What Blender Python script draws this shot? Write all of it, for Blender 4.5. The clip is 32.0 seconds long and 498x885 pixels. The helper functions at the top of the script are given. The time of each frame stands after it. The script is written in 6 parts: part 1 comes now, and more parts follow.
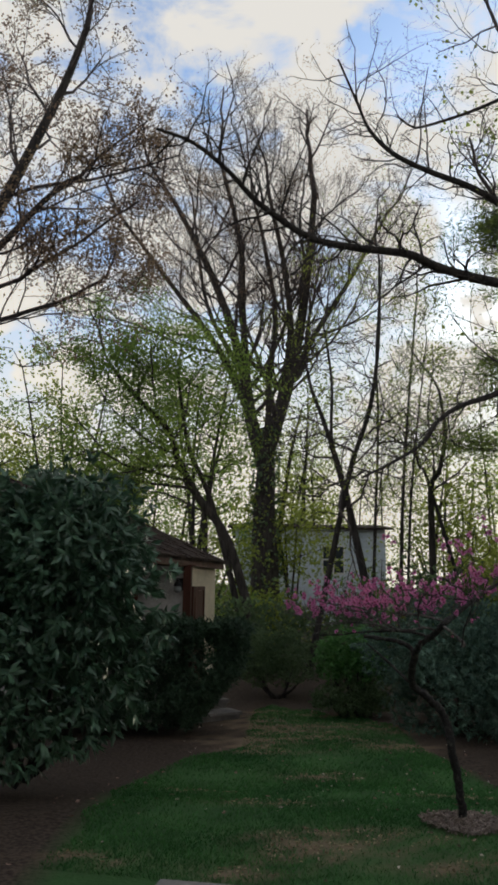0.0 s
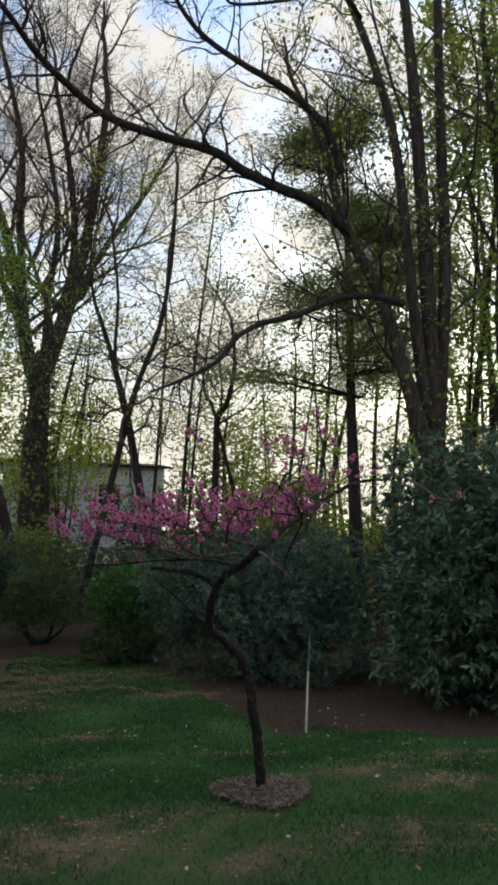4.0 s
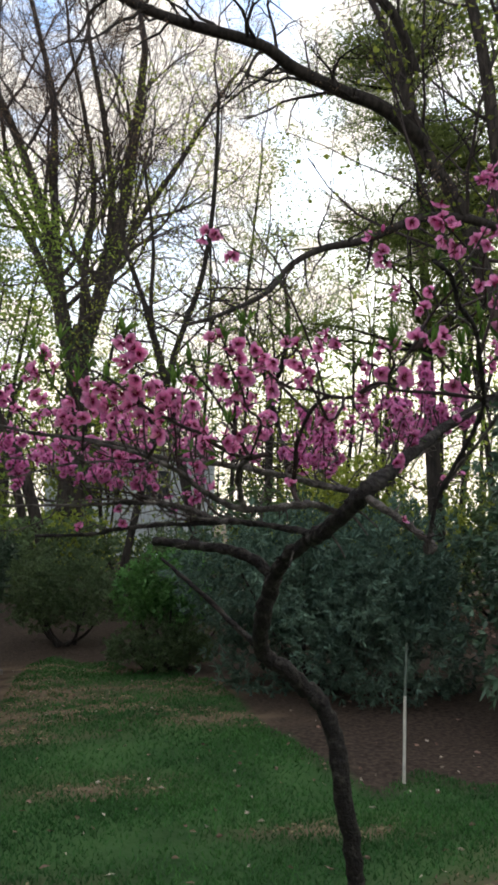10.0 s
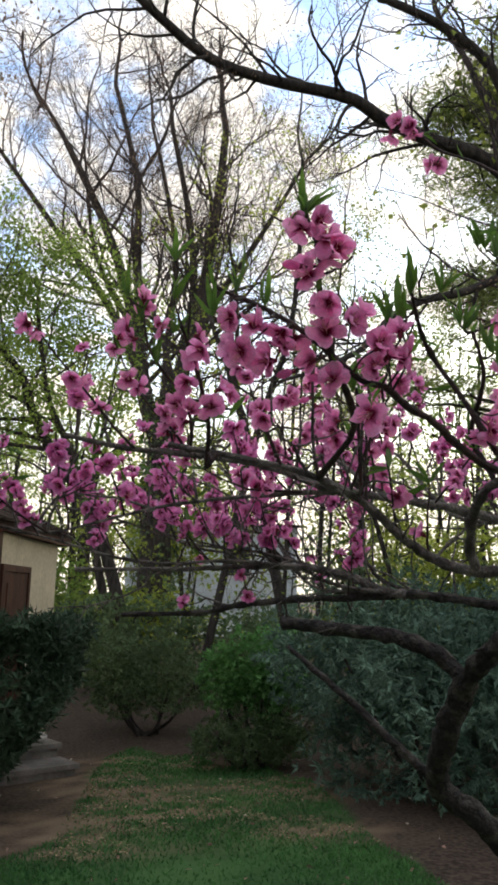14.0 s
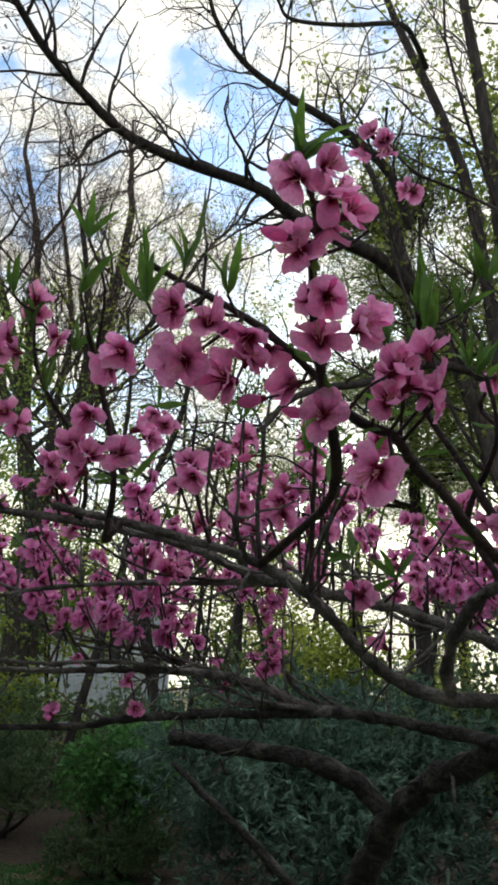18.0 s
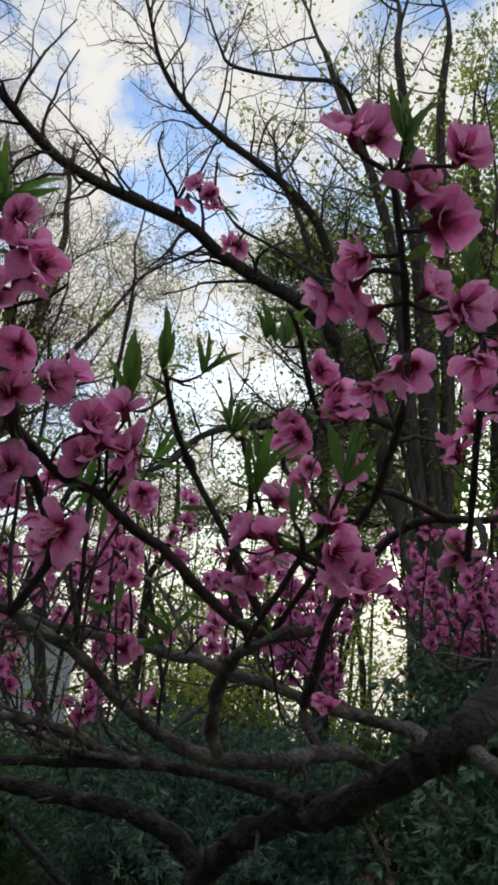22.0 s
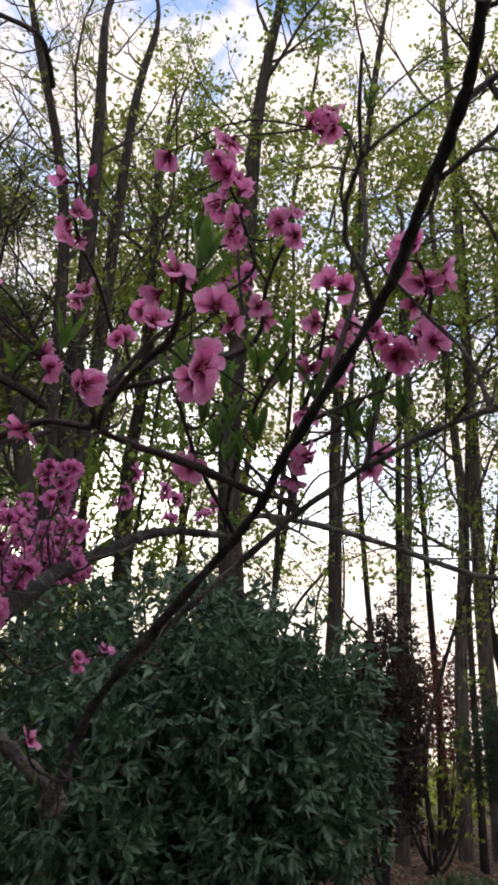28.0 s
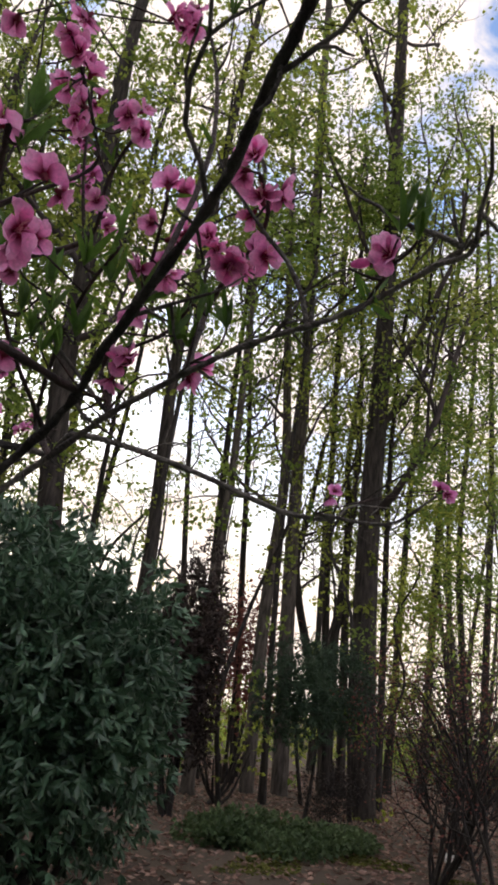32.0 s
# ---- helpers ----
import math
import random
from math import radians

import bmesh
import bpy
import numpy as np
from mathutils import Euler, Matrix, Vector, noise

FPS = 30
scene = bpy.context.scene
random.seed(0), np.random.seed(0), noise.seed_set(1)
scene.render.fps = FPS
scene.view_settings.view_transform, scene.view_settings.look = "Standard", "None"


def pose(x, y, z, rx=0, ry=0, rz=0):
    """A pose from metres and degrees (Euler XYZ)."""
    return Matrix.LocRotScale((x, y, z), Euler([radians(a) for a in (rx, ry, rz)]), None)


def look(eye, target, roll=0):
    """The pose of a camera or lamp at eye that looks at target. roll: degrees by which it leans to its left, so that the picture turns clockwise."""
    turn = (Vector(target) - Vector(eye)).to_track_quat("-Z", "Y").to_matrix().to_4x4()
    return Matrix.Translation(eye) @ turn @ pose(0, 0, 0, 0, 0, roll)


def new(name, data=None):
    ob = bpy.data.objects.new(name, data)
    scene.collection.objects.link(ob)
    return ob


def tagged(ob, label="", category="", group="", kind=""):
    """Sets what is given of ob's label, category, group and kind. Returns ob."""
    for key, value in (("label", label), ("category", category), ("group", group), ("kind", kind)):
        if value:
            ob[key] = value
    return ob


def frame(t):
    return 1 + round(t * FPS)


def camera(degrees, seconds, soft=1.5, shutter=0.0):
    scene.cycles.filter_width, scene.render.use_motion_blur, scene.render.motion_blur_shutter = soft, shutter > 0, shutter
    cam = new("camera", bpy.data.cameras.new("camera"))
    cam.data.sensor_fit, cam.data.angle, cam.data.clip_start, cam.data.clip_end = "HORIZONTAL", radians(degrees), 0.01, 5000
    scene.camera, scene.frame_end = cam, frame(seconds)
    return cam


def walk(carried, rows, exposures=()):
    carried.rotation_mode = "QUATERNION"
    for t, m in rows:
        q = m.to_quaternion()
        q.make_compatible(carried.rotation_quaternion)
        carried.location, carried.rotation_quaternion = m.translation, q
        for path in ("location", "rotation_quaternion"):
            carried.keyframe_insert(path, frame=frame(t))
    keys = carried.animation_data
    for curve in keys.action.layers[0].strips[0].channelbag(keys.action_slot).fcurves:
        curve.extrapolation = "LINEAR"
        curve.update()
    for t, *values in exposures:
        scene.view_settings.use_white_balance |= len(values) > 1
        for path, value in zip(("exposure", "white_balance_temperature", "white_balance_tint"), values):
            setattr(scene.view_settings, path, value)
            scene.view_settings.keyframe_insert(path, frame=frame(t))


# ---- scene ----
PATH = [
    (0, (0.804, 3.999, 1.866), (0.777, 5.966, 2.224), 0.8),
    (0.5, (0.776, 4.180, 1.807), (0.865, 6.148, 2.155), 0.9),
    (1, (0.815, 4.334, 1.778), (0.955, 6.297, 2.133), 1.9),
    (1.5, (0.820, 4.598, 1.748), (1.061, 6.557, 2.069), 2.9),
    (2, (0.813, 4.835, 1.735), (1.159, 6.786, 2.010), 2.1),
    (2.5, (0.831, 4.963, 1.721), (1.253, 6.901, 1.977), 1.8),
    (3, (0.863, 5.252, 1.675), (1.340, 7.180, 1.913), 2.3),
    (3.5, (0.875, 5.450, 1.704), (1.416, 7.361, 1.940), 1.0),
    (5.5, (1.204, 6.088, 1.629), (1.653, 8.027, 1.818), 2.6),
    (6, (1.315, 6.236, 1.609), (1.706, 8.187, 1.819), 2.0),
    (6.5, (1.388, 6.454, 1.595), (1.585, 8.433, 1.804), 1.7),
    (7, (1.389, 6.696, 1.581), (1.519, 8.685, 1.74), 0.3),
    (7.5, (1.392, 6.874, 1.577), (1.556, 8.864, 1.697), 0.2),
    (8, (1.424, 7.077, 1.563), (1.639, 9.061, 1.694), 0.6),
    (8.5, (1.432, 7.294, 1.544), (1.762, 9.261, 1.69), 0.1),
    (9, (1.413, 7.541, 1.551), (1.827, 9.492, 1.703), -0.1),
    (9.5, (1.449, 7.746, 1.535), (1.859, 9.695, 1.721), -0.4),
    (10, (1.455, 7.897, 1.529), (1.855, 9.846, 1.733), 0.7),
    (10.5, (1.445, 8.058, 1.532), (1.827, 10.006, 1.773), -0.2),
    (11, (1.462, 8.175, 1.533), (1.852, 10.116, 1.818), -0.8),
    (11.5, (1.493, 8.249, 1.536), (1.826, 10.176, 1.957), 0.3),
    (12, (1.501, 8.335, 1.537), (1.773, 10.254, 2.032), 0.9),
    (12.5, (1.452, 8.434, 1.536), (1.711, 10.363, 1.999), 0.7),
    (13, (1.385, 8.518, 1.52), (1.623, 10.464, 1.917), 0.6),
    (13.5, (1.375, 8.582, 1.505), (1.57, 10.541, 1.857), 0.3),
    (14, (1.393, 8.676, 1.516), (1.591, 10.627, 1.91), 1.0),
    (14.5, (1.396, 8.773, 1.519), (1.639, 10.7, 1.996), 3.1),
    (15, (1.379, 8.828, 1.532), (1.712, 10.731, 2.051), 2.7),
    (15.5, (1.359, 8.863, 1.546), (1.746, 10.748, 2.092), 0.8),
    (17.5, (1.324, 8.977, 1.55), (1.714, 10.854, 2.118), 2.3),
    (18, (1.387, 8.96, 1.559), (1.857, 10.808, 2.164), 2.9),
    (18.5, (1.427, 8.966, 1.561), (1.92, 10.793, 2.207), 3.1),
    (19, (1.432, 8.959, 1.57), (1.932, 10.776, 2.239), 3.2),
    (19.5, (1.44, 8.938, 1.584), (1.948, 10.737, 2.295), 3.8),
    (20, (1.447, 8.94, 1.595), (1.96, 10.723, 2.341), 4.3),
    (20.5, (1.461, 8.939, 1.603), (1.962, 10.717, 2.369), 4.5),
    (21, (1.466, 8.933, 1.604), (1.943, 10.714, 2.378), 4.4),
    (21.5, (1.499, 8.924, 1.598), (2.014, 10.705, 2.348), 4.7),
    (22, (1.527, 8.918, 1.586), (2.168, 10.677, 2.288), 5.2),
    (22.5, (1.556, 8.934, 1.591), (2.305, 10.665, 2.257), 5.0),
    (23, (1.569, 8.916, 1.593), (2.373, 10.619, 2.267), 5.0),
    (23.5, (1.593, 8.918, 1.59), (2.447, 10.598, 2.26), 5.0),
    (24, (1.604, 8.892, 1.596), (2.501, 10.539, 2.29), 5.1),
    (24.5, (1.612, 8.877, 1.602), (2.544, 10.488, 2.335), 5.4),
    (25, (1.611, 8.852, 1.61), (2.582, 10.413, 2.396), 5.3),
    (25.5, (1.614, 8.83, 1.608), (2.643, 10.332, 2.436), 4.7),
    (26, (1.64, 8.826, 1.604), (2.755, 10.271, 2.422), 4.3),
    (26.5, (1.653, 8.835, 1.597), (2.855, 10.235, 2.369), 4.2),
    (28.5, (1.669, 8.815, 1.532), (3.076, 10.042, 2.249), 5.1),
    (29, (1.668, 8.8, 1.523), (3.119, 9.993, 2.21), 5.0),
    (29.5, (1.665, 8.801, 1.512), (3.155, 9.969, 2.156), 5.4),
    (30, (1.665, 8.813, 1.5), (3.199, 9.944, 2.106), 6.1),
    (30.5, (1.676, 8.807, 1.5), (3.249, 9.885, 2.102), 6.5),
    (31, (1.708, 8.795, 1.5), (3.308, 9.826, 2.113), 7.5),
    (31.5, (1.672, 8.79, 1.47), (3.286, 9.784, 2.107), 8.5),
    (32, (1.693, 8.818, 1.512), (3.34, 9.753, 2.155), 7.4),
]
cam = camera(35.3, 32.0, soft=3.3)
EXPOSURES = [(0.0, -0.55, 6450, 7), (3.0, -0.4, 6450, 7), (6.0, 0.05, 6550, 8), (8.0, 0.35, 6600, 9), (10.0, 0.3, 6650, 9), (11.0, 0.3, 6650, 9), (12.0, 0.05, 6600, 10), (13.0, 0.05, 6650, 10), (14.0, 0.33, 6650, 9), (18.0, 0.1, 6480, 3), (22.0, -0.35, 6350, 7), (24.0, 0.2, 6700, 16), (26.0, -0.1, 6600, 16), (29.0, 0.12, 6850, 17), (32.0, 0.02, 6850, 17)]
walk(cam, [(t, look(eye, target, roll)) for t, eye, target, roll in PATH], EXPOSURES)

# ---- light ----
SUN_AZ, SUN_EL = -32.0, 9.0          # degrees: bearing from +y towards -x, height
world = bpy.data.worlds.new("world")
scene.world = world
world.use_nodes = True
wn, wl = world.node_tree.nodes, world.node_tree.links
wn.clear()
w_out = wn.new("ShaderNodeOutputWorld")
w_bg = wn.new("ShaderNodeBackground")
w_sky = wn.new("ShaderNodeTexSky")
w_sky.sky_type = 'NISHITA'
w_sky.sun_disc = False
w_sky.sun_elevation = radians(14)
w_sky.sun_rotation = radians(-SUN_AZ)
w_sky.dust_density = 1.5
w_sky.ozone_density = 1.6
w_co = wn.new("ShaderNodeTexCoord")
w_map = wn.new("ShaderNodeMapping")
w_map.inputs["Scale"].default_value = (1.0, 1.0, 1.7)
w_noise = wn.new("ShaderNodeTexNoise")
w_noise.inputs["Scale"].default_value = 7.5
w_noise.inputs["Detail"].default_value = 9.0
w_noise.inputs["Roughness"].default_value = 0.58
w_noise.inputs["Distortion"].default_value = 0.35
w_ramp = wn.new("ShaderNodeValToRGB")
w_ramp.color_ramp.elements[0].position, w_ramp.color_ramp.elements[1].position = 0.39, 0.54
w_sep = wn.new("ShaderNodeSeparateXYZ")
w_low = wn.new("ShaderNodeMapRange")
w_low.inputs["From Min"].default_value, w_low.inputs["From Max"].default_value = 0.12, 0.46
w_low.inputs["To Min"].default_value, w_low.inputs["To Max"].default_value = 1.0, 0.0
w_max = wn.new("ShaderNodeMath")
w_max.operation = 'MAXIMUM'
w_glow = wn.new("ShaderNodeMapRange")
w_glow.inputs["From Min"].default_value, w_glow.inputs["From Max"].default_value = 0.0, 0.5
w_tint = wn.new("ShaderNodeMix")
w_tint.data_type = 'RGBA'
w_tint.inputs["A"].default_value = (9.7, 8.8, 7.6, 1)      # bright cream cloud near the sunset
w_tint.inputs["B"].default_value = (7.8, 7.4, 7.0, 1)      # white cloud overhead
w_mix = wn.new("ShaderNodeMix")
w_mix.data_type = 'RGBA'
wl.new(w_co.outputs["Generated"], w_map.inputs["Vector"])
wl.new(w_map.outputs["Vector"], w_noise.inputs["Vector"])
wl.new(w_noise.outputs["Fac"], w_ramp.inputs["Fac"])
wl.new(w_co.outputs["Generated"], w_sep.inputs["Vector"])
wl.new(w_sep.outputs["Z"], w_low.inputs["Value"])
wl.new(w_sep.outputs["Z"], w_glow.inputs["Value"])
wl.new(w_ramp.outputs["Color"], w_max.inputs[0])
wl.new(w_low.outputs["Result"], w_max.inputs[1])
wl.new(w_glow.outputs["Result"], w_tint.inputs["Factor"])
wl.new(w_max.outputs["Value"], w_mix.inputs["Factor"])
w_gain = wn.new("ShaderNodeMix")
w_gain.data_type, w_gain.blend_type = 'RGBA', 'MULTIPLY'
w_gain.inputs["Factor"].default_value = 1.0
w_gain.inputs["B"].default_value = (1.6, 1.9, 2.3, 1)
wl.new(w_sky.outputs["Color"], w_gain.inputs["A"])
wl.new(w_gain.outputs["Result"], w_mix.inputs["A"])
wl.new(w_tint.outputs["Result"], w_mix.inputs["B"])
wl.new(w_mix.outputs["Result"], w_bg.inputs["Color"])
w_bg.inputs["Strength"].default_value = 0.15
wl.new(w_bg.outputs["Background"], w_out.inputs["Surface"])

sun_data = bpy.data.lights.new("sun", 'SUN')
sun_data.energy = 1.2
sun_data.angle = radians(8)
sun_data.color = (1.0, 0.86, 0.66)
sun = new("sun", sun_data)
sa, se = radians(SUN_AZ), radians(SUN_EL)
sun.matrix_world = look((0, 0, 0), (math.sin(sa) * math.cos(se), -math.cos(sa) * math.cos(se), -math.sin(se)))


# ---- materials ----
def material(name, base, dark=None, scale=8.0, rough=0.8, bump=0.0, bump_scale=None, stretch=(1, 1, 1),
             through_light=None, vary=0.0, metal=0.0, lo=0.35, hi=0.65, island=False, coord="Object", shine=(1, 1, 1)):
    """A surface with two scales of colour noise and fine relief. through_light: share of light that a thin leaf lets through; shine: its tint."""
    m = bpy.data.materials.new(name)
    m.use_nodes = True
    n, l = m.node_tree.nodes, m.node_tree.links
    b = n["Principled BSDF"]
    b.inputs["Roughness"].default_value = rough
    b.inputs["Metallic"].default_value = metal
    b.inputs["Specular IOR Level"].default_value = 0.3 if rough > 0.4 else 0.5
    co = n.new("ShaderNodeTexCoord")
    mp = n.new("ShaderNodeMapping")
    mp.inputs["Scale"].default_value = stretch
    l.new(co.outputs[coord], mp.inputs["Vector"])
    big = n.new("ShaderNodeTexNoise")
    big.inputs["Scale"].default_value, big.inputs["Detail"].default_value = scale, 6.0
    l.new(mp.outputs["Vector"], big.inputs["Vector"])
    ramp = n.new("ShaderNodeValToRGB")
    ramp.color_ramp.elements[0].position, ramp.color_ramp.elements[1].position = lo, hi
    d = dark or tuple(c * 0.55 for c in base)
    ramp.color_ramp.elements[0].color, ramp.color_ramp.elements[1].color = (*d, 1), (*base, 1)
    l.new(big.outputs["Fac"], ramp.inputs["Fac"])
    colour = ramp.outputs["Color"]
    fine = n.new("ShaderNodeTexNoise")
    fine.inputs["Scale"].default_value, fine.inputs["Detail"].default_value = scale * 9, 4.0
    l.new(mp.outputs["Vector"], fine.inputs["Vector"])
    fr = n.new("ShaderNodeMapRange")
    fr.inputs["To Min"].default_value, fr.inputs["To Max"].default_value = 0.65, 1.35
    l.new(fine.outputs["Fac"], fr.inputs["Value"])
    mul = n.new("ShaderNodeMix")
    mul.data_type, mul.blend_type = 'RGBA', 'MULTIPLY'
    mul.inputs["Factor"].default_value = 1.0
    l.new(colour, mul.inputs["A"])
    l.new(fr.outputs["Result"], mul.inputs["B"])
    colour = mul.outputs["Result"]
    if vary:
        if island:
            src = n.new("ShaderNodeNewGeometry").outputs["Random Per Island"]
        else:
            src = n.new("ShaderNodeObjectInfo").outputs["Random"]
        vr = n.new("ShaderNodeMapRange")
        vr.inputs["To Min"].default_value, vr.inputs["To Max"].default_value = 1 - vary, 1 + vary
        l.new(src, vr.inputs["Value"])
        mv = n.new("ShaderNodeMix")
        mv.data_type, mv.blend_type = 'RGBA', 'MULTIPLY'
        mv.inputs["Factor"].default_value = 1.0
        l.new(colour, mv.inputs["A"])
        l.new(vr.outputs["Result"], mv.inputs["B"])
        colour = mv.outputs["Result"]
    l.new(colour, b.inputs["Base Color"])
    if bump:
        bn = n.new("ShaderNodeTexNoise")
        bn.inputs["Scale"].default_value, bn.inputs["Detail"].default_value = bump_scale or scale * 5, 6.0
        l.new(mp.outputs["Vector"], bn.inputs["Vector"])
        bp = n.new("ShaderNodeBump")
        bp.inputs["Strength"].default_value = bump
        bp.inputs["Distance"].default_value = 0.02
        l.new(bn.outputs["Fac"], bp.inputs["Height"])
        l.new(bp.outputs["Normal"], b.inputs["Normal"])
    if through_light:
        out = n["Material Output"]
        tr = n.new("ShaderNodeBsdfTranslucent")
        mx = n.new("ShaderNodeMixShader")
        mx.inputs["Fac"].default_value = through_light
        tint = n.new("ShaderNodeMix")
        tint.data_type, tint.blend_type = 'RGBA', 'MULTIPLY'
        tint.inputs["Factor"].default_value = 1.0
        tint.inputs["B"].default_value = (*shine, 1)
        l.new(colour, tint.inputs["A"])
        l.new(tint.outputs["Result"], tr.inputs["Color"])
        l.new(b.outputs["BSDF"], mx.inputs[1])
        l.new(tr.outputs["BSDF"], mx.inputs[2])
        l.new(mx.outputs["Shader"], out.inputs["Surface"])
    return m


BARK_GREY = material("bark_grey", (0.068, 0.058, 0.052), (0.018, 0.016, 0.015), 6, 0.9, 0.7, 18, (3, 3, 0.6))
BARK_PALE = material("bark_pale", (0.15, 0.13, 0.118), (0.05, 0.044, 0.04), 6, 0.9, 0.7, 18, (3, 3, 0.6))
BARK_DARK = material("bark_dark", (0.05, 0.044, 0.04), (0.016, 0.014, 0.014), 6, 0.9, 0.7, 18, (3, 3, 0.6))
BARK_PEACH = material("bark_peach", (0.115, 0.108, 0.095), (0.024, 0.022, 0.021), 26, 0.85, 1.0, 70, (1, 1, 1), lo=0.5, hi=0.82)
TWIG_GREY = material("twig_grey", (0.25, 0.235, 0.21), (0.06, 0.054, 0.05), 30, 0.8, 0.8, 120, lo=0.4, hi=0.78)
TWIG_RED = material("twig_red", (0.055, 0.033, 0.03), (0.02, 0.014, 0.014), 40, 0.6, 0.4, 150)
TWIG_WOOD = material("twig_wood", (0.085, 0.07, 0.07), (0.04, 0.034, 0.035), 4, 0.9)
PETAL = material("petal", (0.95, 0.50, 0.76), (0.90, 0.38, 0.66), 45, 0.6, 0.15, 200, through_light=0.68, vary=0.12)
PETAL_FAR = material("petal_massed", (0.90, 0.44, 0.74), (0.80, 0.30, 0.62), 45, 0.6, through_light=0.58, vary=0.18, island=True)
HEART = material("blossom_heart", (0.20, 0.022, 0.05), (0.12, 0.014, 0.03), 90, 0.6, through_light=0.15)


def petal_colour(m):
    """Crimson at the heart of the flower, pale mauve at the rim."""
    n, l = m.node_tree.nodes, m.node_tree.links
    at = n.new("ShaderNodeAttribute")
    at.attribute_name = "rim"
    rp = n.new("ShaderNodeValToRGB")
    e = rp.color_ramp.elements
    e[0].position, e[0].color = 0.18, (0.22, 0.02, 0.06, 1)
    e[1].position, e[1].color = 1.0, (1.0, 1.0, 1.0, 1)
    mid = e.new(0.48)
    mid.color = (0.92, 0.62, 0.80, 1)
    l.new(at.outputs["Fac"], rp.inputs["Fac"])
    b = n["Principled BSDF"]
    src = b.inputs["Base Color"].links[0].from_socket
    mx = n.new("ShaderNodeMix")
    mx.data_type, mx.blend_type = 'RGBA', 'MULTIPLY'
    mx.inputs["Factor"].default_value = 1.0
    l.new(src, mx.inputs["A"])
    l.new(rp.outputs["Color"], mx.inputs["B"])
    l.new(mx.outputs["Result"], b.inputs["Base Color"])
    for nd in n:
        if nd.type == 'BSDF_TRANSLUCENT':
            l.new(mx.outputs["Result"], nd.inputs["Color"])


petal_colour(PETAL)
petal_colour(PETAL_FAR)
STAMEN = material("stamen", (0.75, 0.38, 0.42), (0.5, 0.16, 0.2), 90, 0.5, through_light=0.2)
LEAF_PEACH = material("leaf_peach", (0.10, 0.20, 0.042), (0.05, 0.12, 0.025), 30, 0.45, 0.2, 160, through_light=0.5, vary=0.25, shine=(1.9, 1.7, 1.4))
LEAF_SPRING = material("leaf_spring", (0.28, 0.315, 0.075), (0.14, 0.18, 0.045), 0.7, 0.6, through_light=0.65, vary=0.4, island=True, shine=(1.55, 1.6, 1.3))
LEAF_GREEN = material("leaf_green", (0.25, 0.33, 0.08), (0.13, 0.20, 0.05), 0.7, 0.6, through_light=0.6, vary=0.4, island=True, shine=(1.1, 1.2, 1.0))
BUD = material("bud", (0.30, 0.22, 0.14), (0.19, 0.12, 0.09), 0.7, 0.7, through_light=0.35, vary=0.3, island=True)
LEAF_RHODO = material("leaf_rhododendron", (0.09, 0.17, 0.10), (0.045, 0.094, 0.056), 1.5, 0.34, through_light=0.08, vary=0.35, island=True)
LEAF_YEW = material("leaf_yew", (0.05, 0.09, 0.05), (0.026, 0.05, 0.03), 1.5, 0.6, through_light=0.08, vary=0.35, island=True)
LEAF_JUNIPER = material("leaf_juniper", (0.13, 0.215, 0.155), (0.06, 0.115, 0.085), 1.5, 0.6, through_light=0.1, vary=0.35, island=True)
LEAF_PINE = material("leaf_pine", (0.20, 0.26, 0.085), (0.11, 0.16, 0.055), 0.7, 0.6, through_light=0.5, vary=0.35, island=True, shine=(1.5, 1.45, 1.1))
LEAF_SHADE = material("leaf_shade", (0.135, 0.20, 0.09), (0.075, 0.125, 0.055), 1.5, 0.5, through_light=0.3, vary=0.35, island=True)
LEAF_BRIGHT = material("leaf_bright", (0.15, 0.33, 0.10), (0.09, 0.23, 0.065), 2, 0.5, through_light=0.4, vary=0.3, island=True)
LEAF_RUST = material("leaf_rust", (0.24, 0.085, 0.07), (0.14, 0.05, 0.045), 2, 0.6, through_light=0.3, vary=0.35, island=True)
LEAF_MAROON = material("leaf_maroon", (0.07, 0.052, 0.045), (0.04, 0.03, 0.028), 2, 0.6, through_light=0.1, vary=0.35, island=True)
GRASS = material("grass_blade", (0.068, 0.20, 0.052), (0.036, 0.125, 0.034), 1.2, 0.6, through_light=0.3, vary=0.35, island=True)
LITTER = material("leaf_litter", (0.42, 0.28, 0.225), (0.22, 0.14, 0.11), 2, 0.85, vary=0.4, island=True)
MULCH = material("mulch_chip", (0.33, 0.27, 0.235), (0.19, 0.15, 0.125), 12, 0.9, vary=0.4, island=True)
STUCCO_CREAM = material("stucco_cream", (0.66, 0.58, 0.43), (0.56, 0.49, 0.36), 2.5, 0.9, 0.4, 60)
# greyer stucco, with the shade of the eaves put into its colour
STUCCO_SHADE_GREY = material("stucco_shade_grey", (0.42, 0.40, 0.38), (0.34, 0.325, 0.31), 2.5, 0.9, 0.4, 60)
WOOD_BROWN = material("wood_brown", (0.085, 0.036, 0.026), (0.045, 0.02, 0.015), 6, 0.6, 0.3, 40, (1, 1, 0.15))
WOOD_BROWN.node_tree.nodes["Principled BSDF"].inputs["Specular IOR Level"].default_value = 0.06
ROOFING = material("roof_shingle", (0.06, 0.044, 0.038), (0.022, 0.017, 0.015), 6, 0.9, 0.5, 60, vary=0.3)
ROOFING.node_tree.nodes["Principled BSDF"].inputs["Specular IOR Level"].default_value = 0.06
IRON = material("iron_black", (0.02, 0.02, 0.02), None, 20, 0.45, metal=0.6)
GLASS = material("lamp_glass", (0.25, 0.26, 0.25), None, 10, 0.12)
